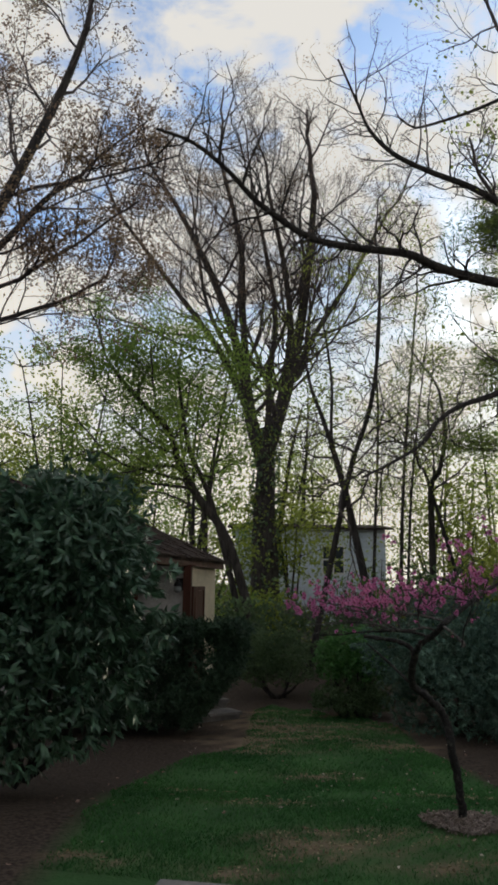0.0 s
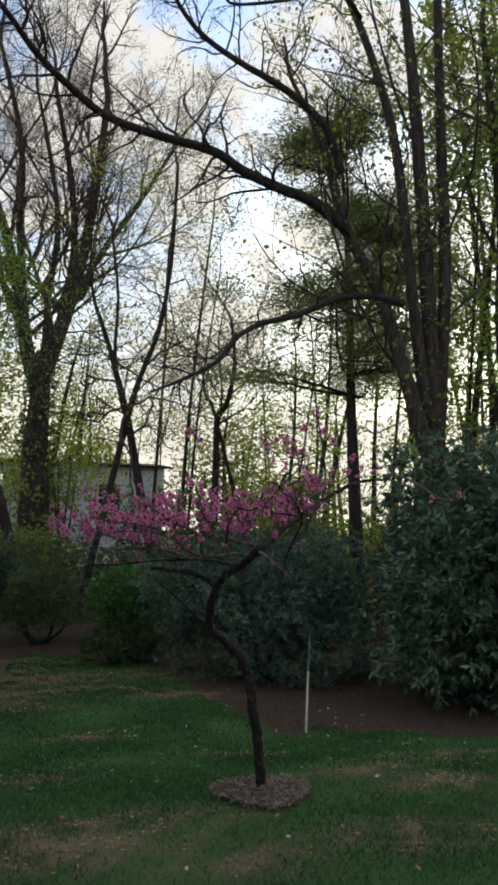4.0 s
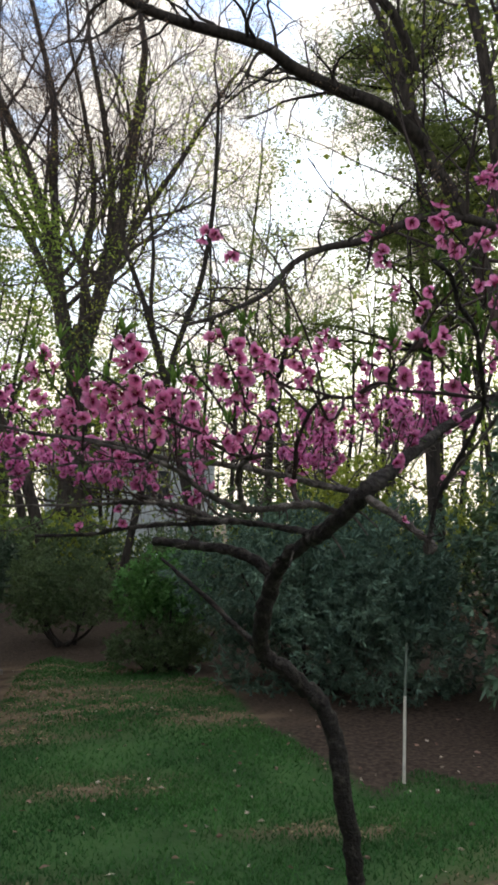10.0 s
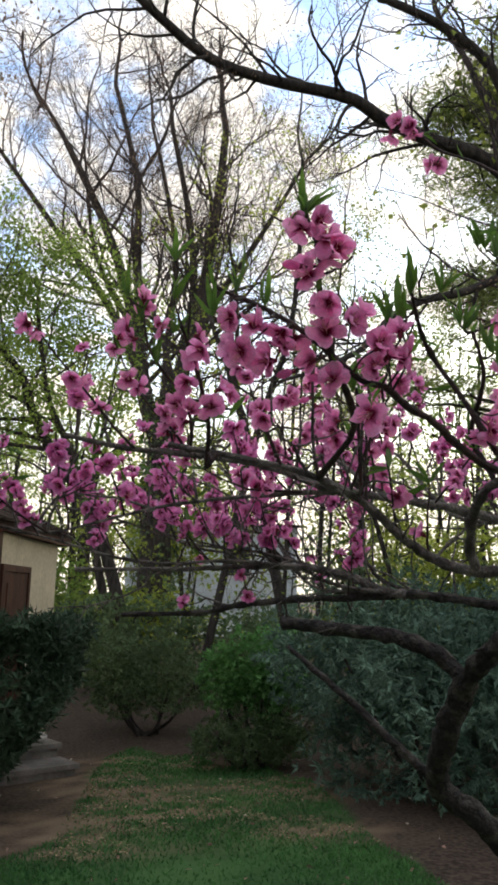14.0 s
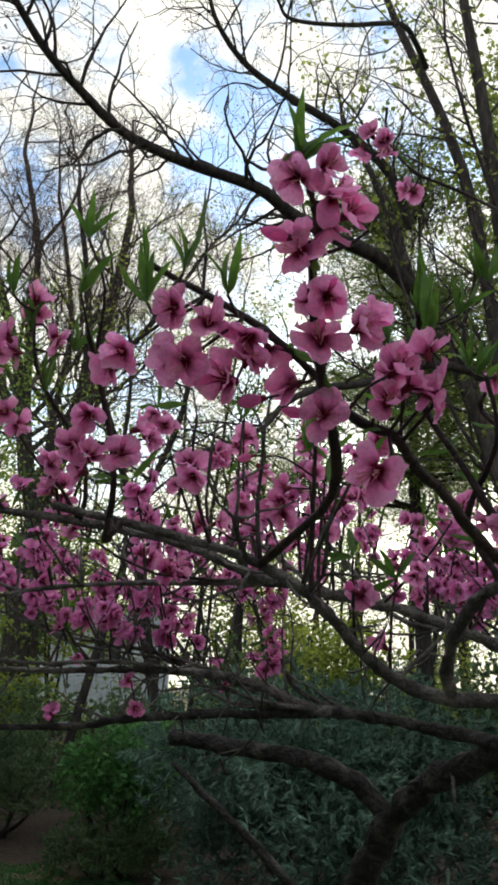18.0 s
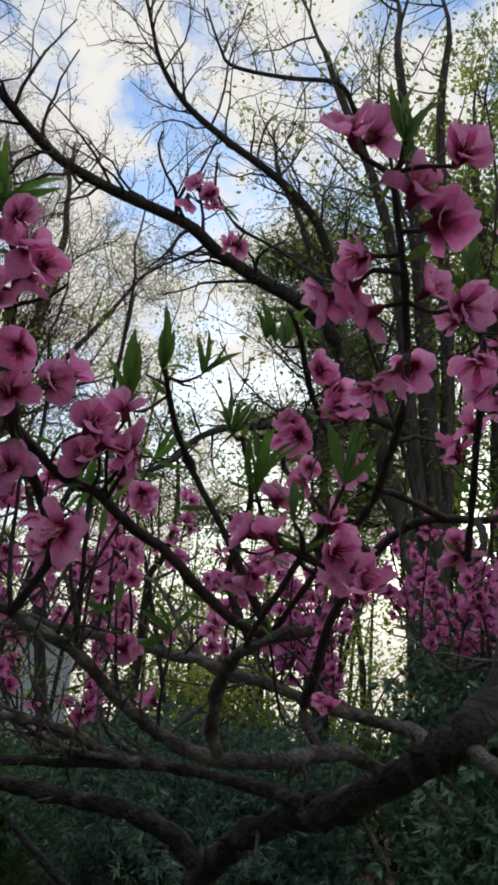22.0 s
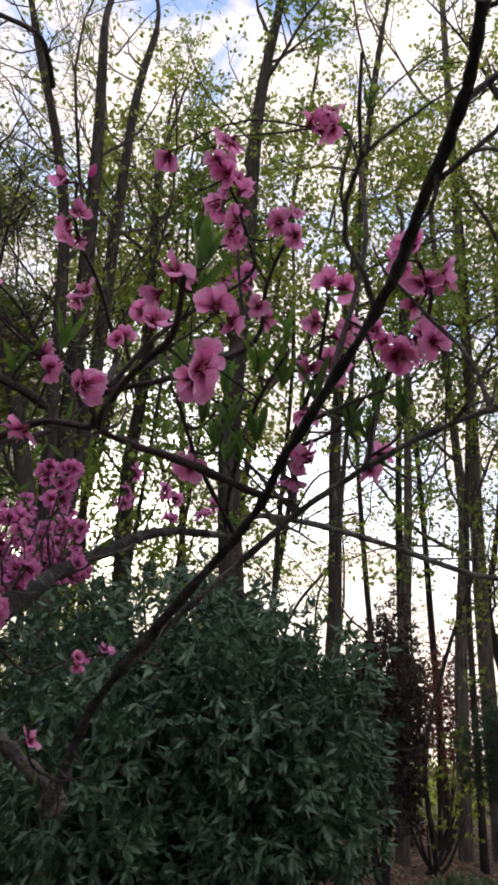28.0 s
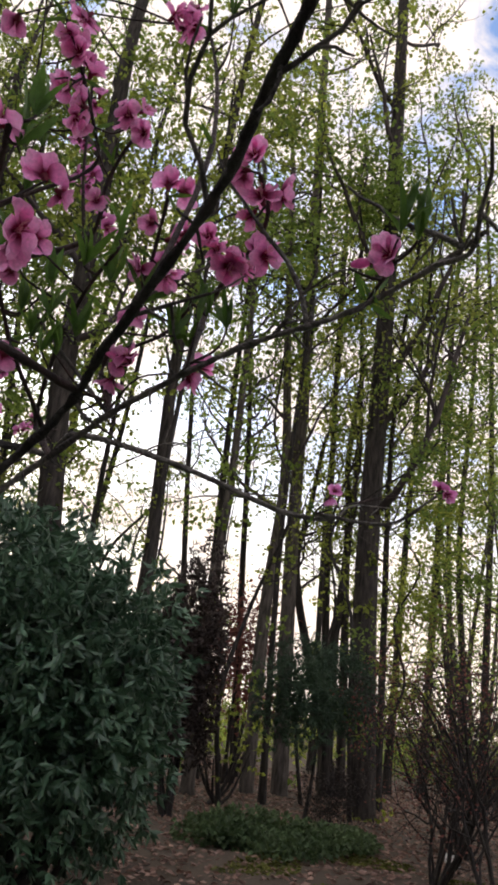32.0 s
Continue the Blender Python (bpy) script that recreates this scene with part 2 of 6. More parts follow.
SIDING = material("siding_bluegrey", (0.62, 0.69, 0.76), (0.54, 0.61, 0.69), 1.5, 0.7, vary=0.06)
SIDING_TRIM = material("trim_white", (0.75, 0.76, 0.76), (0.65, 0.66, 0.67), 3, 0.6)
PANE = material("window_pane", (0.045, 0.055, 0.065), None, 3, 0.08)
STONE = material("stone_slab", (0.22, 0.205, 0.19), (0.12, 0.11, 0.10), 5, 0.85, 0.5, 40, vary=0.15)
STONE_PALE = material("stone_pale", (0.60, 0.58, 0.55), (0.42, 0.40, 0.38), 8, 0.8, 0.5, 40)
WHITE_STAKE = material("stake_white", (0.78, 0.77, 0.72), (0.6, 0.58, 0.53), 14, 0.5)
STAKE_GREEN = material("stake_grey_green", (0.16, 0.20, 0.17), (0.10, 0.13, 0.11), 14, 0.5)
STRAW = material("dry_grass", (0.36, 0.31, 0.19), (0.22, 0.19, 0.11), 2, 0.8, through_light=0.2, vary=0.35, island=True)
PALE_LEAF = material("pale_leaf", (0.62, 0.56, 0.46), (0.45, 0.38, 0.3), 8, 0.7, vary=0.25, island=True)
MOSS = material("moss", (0.16, 0.165, 0.04), (0.09, 0.10, 0.025), 5, 0.95, vary=0.3, island=True)
CONCRETE = material("concrete", (0.27, 0.255, 0.24), (0.19, 0.18, 0.17), 3, 0.9, 0.3, 50)


# ---- mesh tools ----
class Builder:
    """Gathers points and faces with material slots, for one mesh."""

    def __init__(self):
        self.v, self.f, self.m, self.count = [], [], [], 0

    def add(self, verts, faces, slot=0):
        verts = np.asarray(verts, float).reshape(-1, 3)
        faces = np.asarray(faces, int)
        self.v.append(verts)
        self.f.append(faces + self.count)
        self.m.append(np.full(len(faces), slot))
        self.count += len(verts)

    def mesh(self, name, materials, smooth=True):
        me = bpy.data.meshes.new(name)
        if not self.v:
            return me
        verts = np.concatenate(self.v)
        sizes = np.concatenate([np.full(len(f), f.shape[1]) for f in self.f])
        loops = np.concatenate([f.ravel() for f in self.f])
        me.vertices.add(len(verts))
        me.vertices.foreach_set("co", verts.ravel())
        me.loops.add(len(loops))
        me.loops.foreach_set("vertex_index", loops.astype(np.int32))
        me.polygons.add(len(sizes))
        starts = np.r_[0, np.cumsum(sizes)[:-1]]
        me.polygons.foreach_set("loop_start", starts.astype(np.int32))
        me.polygons.foreach_set("loop_total", sizes.astype(np.int32))
        me.polygons.foreach_set("material_index", np.concatenate(self.m).astype(np.int32))
        me.polygons.foreach_set("use_smooth", np.full(len(sizes), smooth))
        for mat in materials if isinstance(materials, (list, tuple)) else [materials]:
            me.materials.append(mat)
        me.update(calc_edges=True)
        me.validate()
        return me


def part(name, built, materials, parent=None, label="", smooth=True, at=None):
    """One mesh object, linked under its thing or part."""
    ob = new(name, built if isinstance(built, bpy.types.Mesh) else built.mesh(name, materials, smooth))
    if at is not None:
        ob.matrix_basis = at if isinstance(at, Matrix) else Matrix.Translation(at)
    if parent:
        ob.parent = parent
    return tagged(ob, label) if label else ob


def thing(name, place, label, category, group="", kind=""):
    ob = new(name)
    ob.location = place
    return tagged(ob, label, category, group, kind)


def unit(v):
    v = np.asarray(v, float)
    return v / (np.linalg.norm(v) + 1e-12)


def tube(b, pts, radii, sides=6, slot=0, cap=True):
    """A bent, tapering round bar through pts."""
    pts = np.asarray(pts, float)
    n = len(pts)
    radii = np.broadcast_to(np.asarray(radii, float), (n,))
    tang = np.gradient(pts, axis=0)
    tang /= np.linalg.norm(tang, axis=1)[:, None] + 1e-12
    ref = np.array([0.0, 0.0, 1.0]) if abs(tang[:, 2]).mean() < 0.8 else np.array([1.0, 0.0, 0.0])
    s = np.cross(tang, ref)
    s /= np.linalg.norm(s, axis=1)[:, None] + 1e-12
    u = np.cross(s, tang)
    a = np.linspace(0, 2 * np.pi, sides, endpoint=False)
    ring = pts[:, None] + radii[:, None, None] * (np.cos(a)[None, :, None] * s[:, None] + np.sin(a)[None, :, None] * u[:, None])
    i = np.arange(n - 1)[:, None] * sides
    j = np.arange(sides)[None]
    k = (j + 1) % sides
    faces = np.stack([i + j, i + k, i + sides + k, i + sides + j], -1).reshape(-1, 4)
    b.add(ring, faces, slot)
    if cap and sides > 3:
        for r, p in ((0, pts[0]), (n - 1, pts[-1])):
            base = ring[r]
            b.add(np.r_[base, [p]], [(x, (x + 1) % sides, sides) if r else ((x + 1) % sides, x, sides) for x in range(sides)], slot)


def smooth_path(pts, per=5):
    """A Catmull-Rom curve through pts."""
    p = np.asarray(pts, float)
    p = np.vstack([2 * p[0] - p[1], p, 2 * p[-1] - p[-2]])
    out = []
    for i in range(1, len(p) - 2):
        for t in np.linspace(0, 1, per, endpoint=False):
            a, b_, c, d = p[i - 1], p[i], p[i + 1], p[i + 2]
            out.append(0.5 * (2 * b_ + (c - a) * t + (2 * a - 5 * b_ + 4 * c - d) * t * t + (3 * b_ - a - 3 * c + d) * t ** 3))
    out.append(p[-2])
    return np.array(out)


def box(b, lo, hi, slot=0, turn=0.0, about=(0, 0)):
    x0, y0, z0 = lo
    x1, y1, z1 = hi
    v = np.array([(x, y, z) for z in (z0, z1) for x, y in ((x0, y0), (x1, y0), (x1, y1), (x0, y1))], float)
    if turn:
        c, s = math.cos(turn), math.sin(turn)
        d = v[:, :2] - np.array(about)
        v[:, :2] = np.c_[d[:, 0] * c - d[:, 1] * s, d[:, 0] * s + d[:, 1] * c] + np.array(about)
    b.add(v, [(3, 2, 1, 0), (4, 5, 6, 7), (0, 1, 5, 4), (1, 2, 6, 5), (2, 3, 7, 6), (3, 0, 4, 7)], slot)


def leaves(b, places, ways, length, width, rng, slot=0, droop=0.0, fold=0.25):
    """Folded leaf blades, one at each place, pointing along ways."""
    p = np.asarray(places, float).reshape(-1, 3)
    n = len(p)
    if not n:
        return
    w = np.asarray(ways, float).reshape(-1, 3) + np.array([0, 0, -droop])
    w /= np.linalg.norm(w, axis=1)[:, None] + 1e-9
    side = np.cross(w, rng.normal(size=(n, 3)))
    side /= np.linalg.norm(side, axis=1)[:, None] + 1e-9
    up = np.cross(side, w)
    ln = (length * rng.uniform(0.7, 1.3, n))[:, None]
    wd = (width * rng.uniform(0.7, 1.3, n))[:, None]
    a = p
    tip = p + w * ln
    mid = p + w * ln * 0.45
    l = mid + side * wd * 0.5 + up * wd * fold
    r = mid - side * wd * 0.5 + up * wd * fold
    v = np.stack([a, l, tip, r], 1).reshape(-1, 3)
    i = np.arange(n)[:, None] * 4
    b.add(v, np.concatenate([i + np.array([[0, 1, 2]]), i + np.array([[0, 2, 3]])]), slot)


def wander(p, way, length, steps, rng, bend=0.25, lift=0.0):
    """A crooked path from p along way."""
    pts, w = [np.array(p, float)], unit(way)
    step = length / steps
    for _ in range(steps):
        w = unit(w + rng.normal(size=3) * bend + np.array([0, 0, lift]))
        pts.append(pts[-1] + w * step)
    return np.array(pts)


def grow(b, p, way, length, radius, level, rng, tips, spread=0.75, kids=5, lift=0.12, bend=0.16, shrink=0.55, start=0.3, slot=0, sides=(8, 6, 4, 3, 3)):
    """A limb with its side limbs. Ends of the last level are gathered in tips as (place, way)."""
    depth = len(sides) - 1 - level
    steps = max(3, int(3 + level * 1.6))
    pts = wander(p, way, length, steps, rng, bend, lift)
    radii = radius * np.linspace(1, 0.35 if level else 0.25, len(pts))
    tube(b, pts, radii, sides[min(depth, len(sides) - 1)], slot, cap=False)
    if level == 0:
        for q in range(1, len(pts)):
            tips.append((pts[q], unit(pts[q] - pts[q - 1])))
        return
    for k in range(kids):
        f = start + (1 - start) * (k + rng.uniform(0, 1)) / kids
        x = f * (len(pts) - 1)
        i = min(int(x), len(pts) - 2)
        q = pts[i] + (pts[i + 1] - pts[i]) * (x - i)
        along = unit(pts[i + 1] - pts[i])
        off = unit(np.cross(along, rng.normal(size=3)))
        w = unit(along * (1 - spread * 0.5) + off * spread)
        grow(b, q, w, length * shrink * rng.uniform(0.7, 1.2) * (1.15 - 0.5 * f), max(0.0025, radius * (1 - 0.6 * f) * 0.6), level - 1, rng, tips, spread, kids, lift, bend, shrink, start, slot, sides)


# ---- ground ----
def ground_height(x, y):
    """Lawn level, with a shallow hollow towards the beds at the back."""
    dip = np.clip((y - 10.6) / 3.0, 0, 1) * np.clip((25 - y) / 6.5, 0, 1) * np.clip((10.5 - x) / 3.5, 0, 1)
    return -0.3 * dip * dip * (3 - 2 * dip) + 0.012 * np.sin(x * 2.3) * np.sin(y * 1.9)


def lawn_edge(x):
    """How far the grass reaches in y, for an x on the lawn."""
    return np.interp(x, [-1.0, -0.62, -0.5, -0.15, 0.3, 0.6, 0.8, 1.1, 1.75, 2.4, 2.95, 3.1, 3.25, 3.45, 4.2, 4.75, 5.3, 9.0], [9.0, 12.4, 13.3, 13.9, 14.9, 15.6, 18.2, 19.0, 18.6, 17.9, 17.0, 15.4, 14.3, 13.6, 13.1, 12.8, 12.3, 10.6])


def ground_material():
    m = bpy.data.materials.new("ground_soil_and_turf")
    m.use_nodes = True
    n, l = m.node_tree.nodes, m.node_tree.links
    b = n["Principled BSDF"]
    b.inputs["Roughness"].default_value = 0.95
    b.inputs["Specular IOR Level"].default_value = 0.1
    co = n.new("ShaderNodeTexCoord")
    att = n.new("ShaderNodeAttribute")
    att.attribute_name = "turf"
    noise_a = n.new("ShaderNodeTexNoise")
    noise_a.inputs["Scale"].default_value, noise_a.inputs["Detail"].default_value = 1.6, 8
    noise_b = n.new("ShaderNodeTexNoise")
    noise_b.inputs["Scale"].default_value, noise_b.inputs["Detail"].default_value = 26, 6
    for q in (noise_a, noise_b):
        l.new(co.outputs["Object"], q.inputs["Vector"])
    soil = n.new("ShaderNodeValToRGB")
    soil.color_ramp.elements[0].position, soil.color_ramp.elements[1].position = 0.35, 0.7
    soil.color_ramp.elements[0].color, soil.color_ramp.elements[1].color = (0.038, 0.029, 0.024, 1), (0.108, 0.083, 0.066, 1)
    turf = n.new("ShaderNodeValToRGB")
    turf.color_ramp.elements[0].position, turf.color_ramp.elements[1].position = 0.36, 0.62
    turf.color_ramp.elements[0].color, turf.color_ramp.elements[1].color = (0.035, 0.085, 0.03, 1), (0.06, 0.135, 0.045, 1)
    l.new(noise_b.outputs["Fac"], soil.inputs["Fac"])
    l.new(noise_a.outputs["Fac"], turf.inputs["Fac"])
    mix = n.new("ShaderNodeMix")
    mix.data_type = 'RGBA'
    l.new(att.outputs["Fac"], mix.inputs["Factor"])
    l.new(soil.outputs["Color"], mix.inputs["A"])
    l.new(turf.outputs["Color"], mix.inputs["B"])
    worn = n.new("ShaderNodeAttribute")
    worn.attribute_name = "worn"
    dry = n.new("ShaderNodeMix")
    dry.data_type = 'RGBA'
    dry.inputs["B"].default_value = (0.27, 0.20, 0.135, 1)
    l.new(worn.outputs["Fac"], dry.inputs["Factor"])
    l.new(mix.outputs["Result"], dry.inputs["A"])
    # one separate even brown for the soil towards the woods
    woods_soil = n.new("ShaderNodeAttribute")
    woods_soil.attribute_name = "woods_soil"
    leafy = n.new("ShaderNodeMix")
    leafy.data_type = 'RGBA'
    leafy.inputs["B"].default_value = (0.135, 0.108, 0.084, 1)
    l.new(woods_soil.outputs["Fac"], leafy.inputs["Factor"])
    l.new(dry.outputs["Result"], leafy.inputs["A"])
    l.new(leafy.outputs["Result"], b.inputs["Base Color"])
    bp = n.new("ShaderNodeBump")
    bp.inputs["Strength"].default_value, bp.inputs["Distance"].default_value = 0.6, 0.03
    l.new(noise_b.outputs["Fac"], bp.inputs["Height"])
    l.new(bp.outputs["Normal"], b.inputs["Normal"])
    return m


rng = np.random.default_rng(11)


def bare_patch(x, y):
    """0 to 1: how worn the turf is at a place."""
    s = 0.0
    for i, (px, py, r) in enumerate(((1.7, 10.35, 0.55), (2.2, 9.7, 0.35), (1.0, 10.2, 0.35), (0.7, 9.6, 0.3), (3.1, 9.9, 0.5), (3.4, 11.2, 0.4), (1.2, 16.6, 0.9), (2.8, 15.4, 0.7), (0.5, 15.7, 0.7), (0.6, 17.3, 0.8), (1.5, 15.9, 0.8), (0.9, 18.2, 0.7), (2.6, 17.0, 0.6), (1.3, 9.9, 0.4), (2.9, 12.3, 0.5), (1.6, 13.6, 0.5), (3.9, 10.7, 0.5), (0.9, 11.6, 0.5),
                                     (0.9, 15.0, 0.6), (3.0, 16.6, 0.6), (1.9, 17.9, 0.5), (4.2, 11.6, 0.6), (0.2, 12.4, 0.4), (4.4, 10.0, 0.5), (-0.3, 9.8, 0.35), (0.75, 16.7, 0.5), (0.45, 15.4, 0.4))):
        s = s + np.exp(-(((x - px) / r) ** 2 + ((y - py) / (r * 0.45)) ** 2))
    return np.clip(s * (0.62 + 0.75 * np.sin(x * 9 + np.sin(y * 7)) * np.sin(y * 13 + 2 * np.sin(x * 5))), 0, 1)


def make_ground():
    fine = np.arange(-6, 12.01, 0.15)
    xs = np.r_[-3000, -900, -300, -120, -60, -30, -16, -9, fine, 16, 24, 34, 50, 80, 160, 400, 1000, 3000]
    fy = np.arange(4, 22.01, 0.15)
    ys = np.r_[-3000, -600, -200, -60, -20, -6, 0, 2, fy, 25, 30, 38, 50, 80, 160, 400, 1000, 3000]
    X, Y = np.meshgrid(xs, ys)
    near = np.clip(1 - (np.hypot(X - 2, Y - 12) - 18) / 10, 0, 1)
    Z = ground_height(X, Y) * near
    b = Builder()
    nx = len(xs)
    i = (np.arange(len(ys) - 1)[:, None] * nx + np.arange(nx - 1)[None]).reshape(-1, 1)
    b.add(np.stack([X, Y, Z], -1), i + np.array([[0, 1, nx + 1, nx]]))
    me = b.mesh("ground", ground_material())
    wob = 0.25 * np.sin(X * 3.1 + Y) + 0.15 * np.sin(X * 7.3 - Y * 2)
    turf = np.clip((lawn_edge(X) + wob - Y) / 0.35, 0, 1) * np.clip((X + 0.58) / 0.25 + 0.5, 0, 1)
    turf = turf * (1 - 0.9 * bare_patch(X, Y)) * (np.hypot(X - 2.5, Y - 10.75) > 0.27)
    me.attributes.new("turf", 'FLOAT', 'POINT').data.foreach_set("value", turf.ravel().astype(np.float32))
    me.attributes.new("worn", 'FLOAT', 'POINT').data.foreach_set("value", (0.75 * bare_patch(X, Y)).ravel().astype(np.float32))
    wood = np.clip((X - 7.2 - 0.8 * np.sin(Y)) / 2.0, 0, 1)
    me.attributes.new("woods_soil", 'FLOAT', 'POINT').data.foreach_set("value", (0.85 * wood).ravel().astype(np.float32))
    return tagged(new("ground", me), "garden ground of worn turf and bare brown soil", "ground", kind="structure")


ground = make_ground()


def on_lawn(x, y):
    wob = 0.25 * np.sin(x * 3.1 + y) + 0.15 * np.sin(x * 7.3 - y * 2)
    side = x > -0.58 + 0.06 * np.sin(y * 5)
    paved = y < 9.34 - 0.167 * (x - 0.6)
    return (y < lawn_edge(x) + wob) & side & ~paved & (np.hypot(x - 2.5, y - 10.75) > 0.30)


def make_grass():
    g = np.random.default_rng(5)
    n = 420000
    y = 8.2 + 11 * g.uniform(0, 1, n) ** 1.5
    x = g.uniform(-1.6, 6.5, n)
    keep = on_lawn(x, y) & (g.uniform(0, 1, n) > bare_patch(x, y) * 0.85) & (g.uniform(0, 1, n) < 0.55 + 0.45 * np.sin(x * 2.1 + 1) * np.sin(y * 2.7))
    x, y = x[keep], y[keep]
    z = ground_height(x, y)
    far = np.clip((y - 9) / 9, 0, 1)
    b = Builder()
    m = len(x)
    h = g.uniform(0.014, 0.036, m)
    w = 0.003 + 0.005 * far
    a = g.uniform(0, 2 * np.pi, m)
    lean = g.normal(0, 0.5, (m, 2)) * h[:, None]
    p0 = np.stack([x - w * np.cos(a), y - w * np.sin(a), z], -1)
    p1 = np.stack([x + w * np.cos(a), y + w * np.sin(a), z], -1)
    p2 = np.stack([x + lean[:, 0], y + lean[:, 1], z + h], -1)
    i = np.arange(m)[:, None] * 3
    b.add(np.stack([p0, p1, p2], 1).reshape(-1, 3), i + np.array([[0, 1, 2]]))
    return tagged(part("grass", b, GRASS, smooth=False), "short dark green lawn grass, thin in worn patches", "grass", kind="stuff")


make_grass()


def scatter_litter(name, label, n, area, size, mat, seed, category="leaf litter"):
    g = np.random.default_rng(seed)
    x, y = g.uniform(area[0], area[1], n), g.uniform(area[2], area[3], n)
    if len(area) > 4:
        k = area[4](x, y)
        x, y = x[k], y[k]
    z = ground_height(x, y) * np.clip(1 - (np.hypot(x - 2, y - 12) - 18) / 10, 0, 1) + g.uniform(0.004, 0.02, len(x))
    a = g.uniform(0, 2 * np.pi, len(x))
    b = Builder()
    leaves(b, np.stack([x, y, z], -1), np.stack([np.cos(a), np.sin(a), g.normal(0, 0.15, len(x))], -1), size, size * 0.5, g)
    return tagged(part(name, b, mat, smooth=False), label, category, kind="stuff")


# ---- trees and shrubs ----
def woody(name, label, base, stems, leaf=None, leaf_size=(0.07, 0.04), per_tip=2, bark=BARK_GREY, seed=1, category="tree", group="", level=3, kids=5, limb=0.3,
          limb_len=0.36, spread=0.75, lift=0.1, start=0.35, twig_mat=None, bend=0.16, jitter=0.2, droop=0.2, sides=(8, 6, 4, 3, 3), shrink=0.55, tufts=0, bearing=1.0):
    """A tree: stems are lists of points (offsets from base) with the foot radius; limbs, twigs and leaves grow from them."""
    g = np.random.default_rng(seed)
    root = thing(name, base, label, category, group)
    crown, tips, tuft_tips = Builder(), [], []
    for pts, r in stems:
        path = smooth_path(pts, 5)
        t = Builder()
        rad = r * np.linspace(1, 0.4, len(path))
        rad[0] *= 1.25
        tube(t, path, rad, 10)
        part("trunk", t, bark, root)
        for k in range(tufts):
            i = int(g.uniform(0.12, 0.98) * (len(path) - 1))
            q = path[i] + unit(np.array((g.normal(), g.normal(), 0.2))) * (rad[i] + g.uniform(0.02, 0.16))
            tuft_tips += [(q, unit(g.normal(size=3)))] * 4
        if r > 0.5:
            continue
        total = np.linalg.norm(np.diff(path, axis=0), axis=1).sum()
        for k in range(kids + 2):
            f = start + (1 - start) * (k + g.uniform(0, 1)) / (kids + 2)
            i = min(int(f * (len(path) - 1)), len(path) - 2)
            along = unit(path[i + 1] - path[i])
            off = unit(np.cross(along, g.normal(size=3)))
            w = unit(along * 0.55 + off * spread)
            grow(crown, path[i], w, total * limb_len * g.uniform(0.6, 1.2) * (1.2 - 0.6 * f), max(0.01, rad[i] * limb * 1.4), level - 1, g, tips, spread, kids, lift, bend, shrink, 0.25, sides=sides[1:])
        grow(crown, path[-1], path[-1] - path[-2], total * limb_len * 0.6, rad[-1], level - 1, g, tips, spread, kids, lift, bend, shrink, 0.2, sides=sides[1:])
    tagged(part("branch_mass", crown, twig_mat or TWIG_WOOD, root), kind="stuff")
    if leaf and tips:
        if bearing < 1:
            tips = [q for q in tips if g.uniform() < bearing]
        tips = tips + tuft_tips
        p = np.repeat(np.array([q[0] for q in tips]), per_tip, 0)
        w = np.repeat(np.array([q[1] for q in tips]), per_tip, 0)
        p = p + g.normal(0, jitter, p.shape)
        fol = Builder()
        leaves(fol, p, w + g.normal(0, 0.8, w.shape), leaf_size[0], leaf_size[1], g, droop=droop)
        tagged(part("crown", fol, leaf, root), kind="stuff")
    return root


def shrub(name, label, base, size, leaf, leaf_size, n, seed, stems=7, bark=BARK_DARK, lumps=14, category="shrub", group="", whorl=5, droop=0.1, low=0.15, hollow=0.55):
    """A rounded shrub: stems from the foot and whorls of leaves over lumps of an uneven dome."""
    g = np.random.default_rng(seed)
    root = thing(name, base, label, category, group)
    sx, sy, sz = size
    cen = []
    while len(cen) < lumps:
        v = g.normal(size=3)
        v[2] = g.uniform(-1.0, 1.3)
        v = unit(v) * g.uniform(0.45, 0.8)
        cen.append((v[0] * sx, v[1] * sy, sz * (low + (1 - low) * np.clip(0.42 + v[2] * 0.62, 0.02, 0.9))))
    cen = np.array(cen)
    b = Builder()
    for k in range(stems):
        e = cen[k % lumps] * np.array([1, 1, 0.95])
        foot = np.array([g.normal(0, sx * 0.08), g.normal(0, sy * 0.08), -0.03])
        mid = foot * 0.4 + e * 0.5 + np.array([0, 0, -0.1 * sz])
        tube(b, smooth_path([foot, mid, e], 5), np.linspace(0.03, 0.008, 11) * (0.6 + sz / 3), 5)
    tagged(part("stem_mass", b, bark, root), kind="stuff")
    m = n // whorl
    c = cen[g.integers(0, lumps, m)]
    d = g.normal(size=(m, 3))
    d /= np.linalg.norm(d, axis=1)[:, None]
    r = g.uniform(hollow, 1.0, m) ** 0.6
    lump_r = 0.46 * np.array([sx, sy, sz * 0.62])
    p = c + d * r[:, None] * lump_r * g.uniform(0.8, 1.15, (m, 1))
    p[:, 2] = np.maximum(p[:, 2], low * sz * g.uniform(0.5, 1.2, m))
    p = np.repeat(p, whorl, 0)
    w = np.repeat(d, whorl, 0) * 0.8 + g.normal(0, 0.75, (m * whorl, 3))
    fol = Builder()
    leaves(fol, p, w, leaf_size[0], leaf_size[1], g, droop=droop)
    tagged(part("foliage", fol, leaf, root), kind="stuff")
    return root


def tree(name, label, stems, **kw):
    foot = np.array(stems[0][0][0], float)
    foot[2] = 0.0
    return woody(name, label, tuple(foot), [([tuple(np.array(q) - foot) for q in pts], r) for pts, r in stems], **kw)


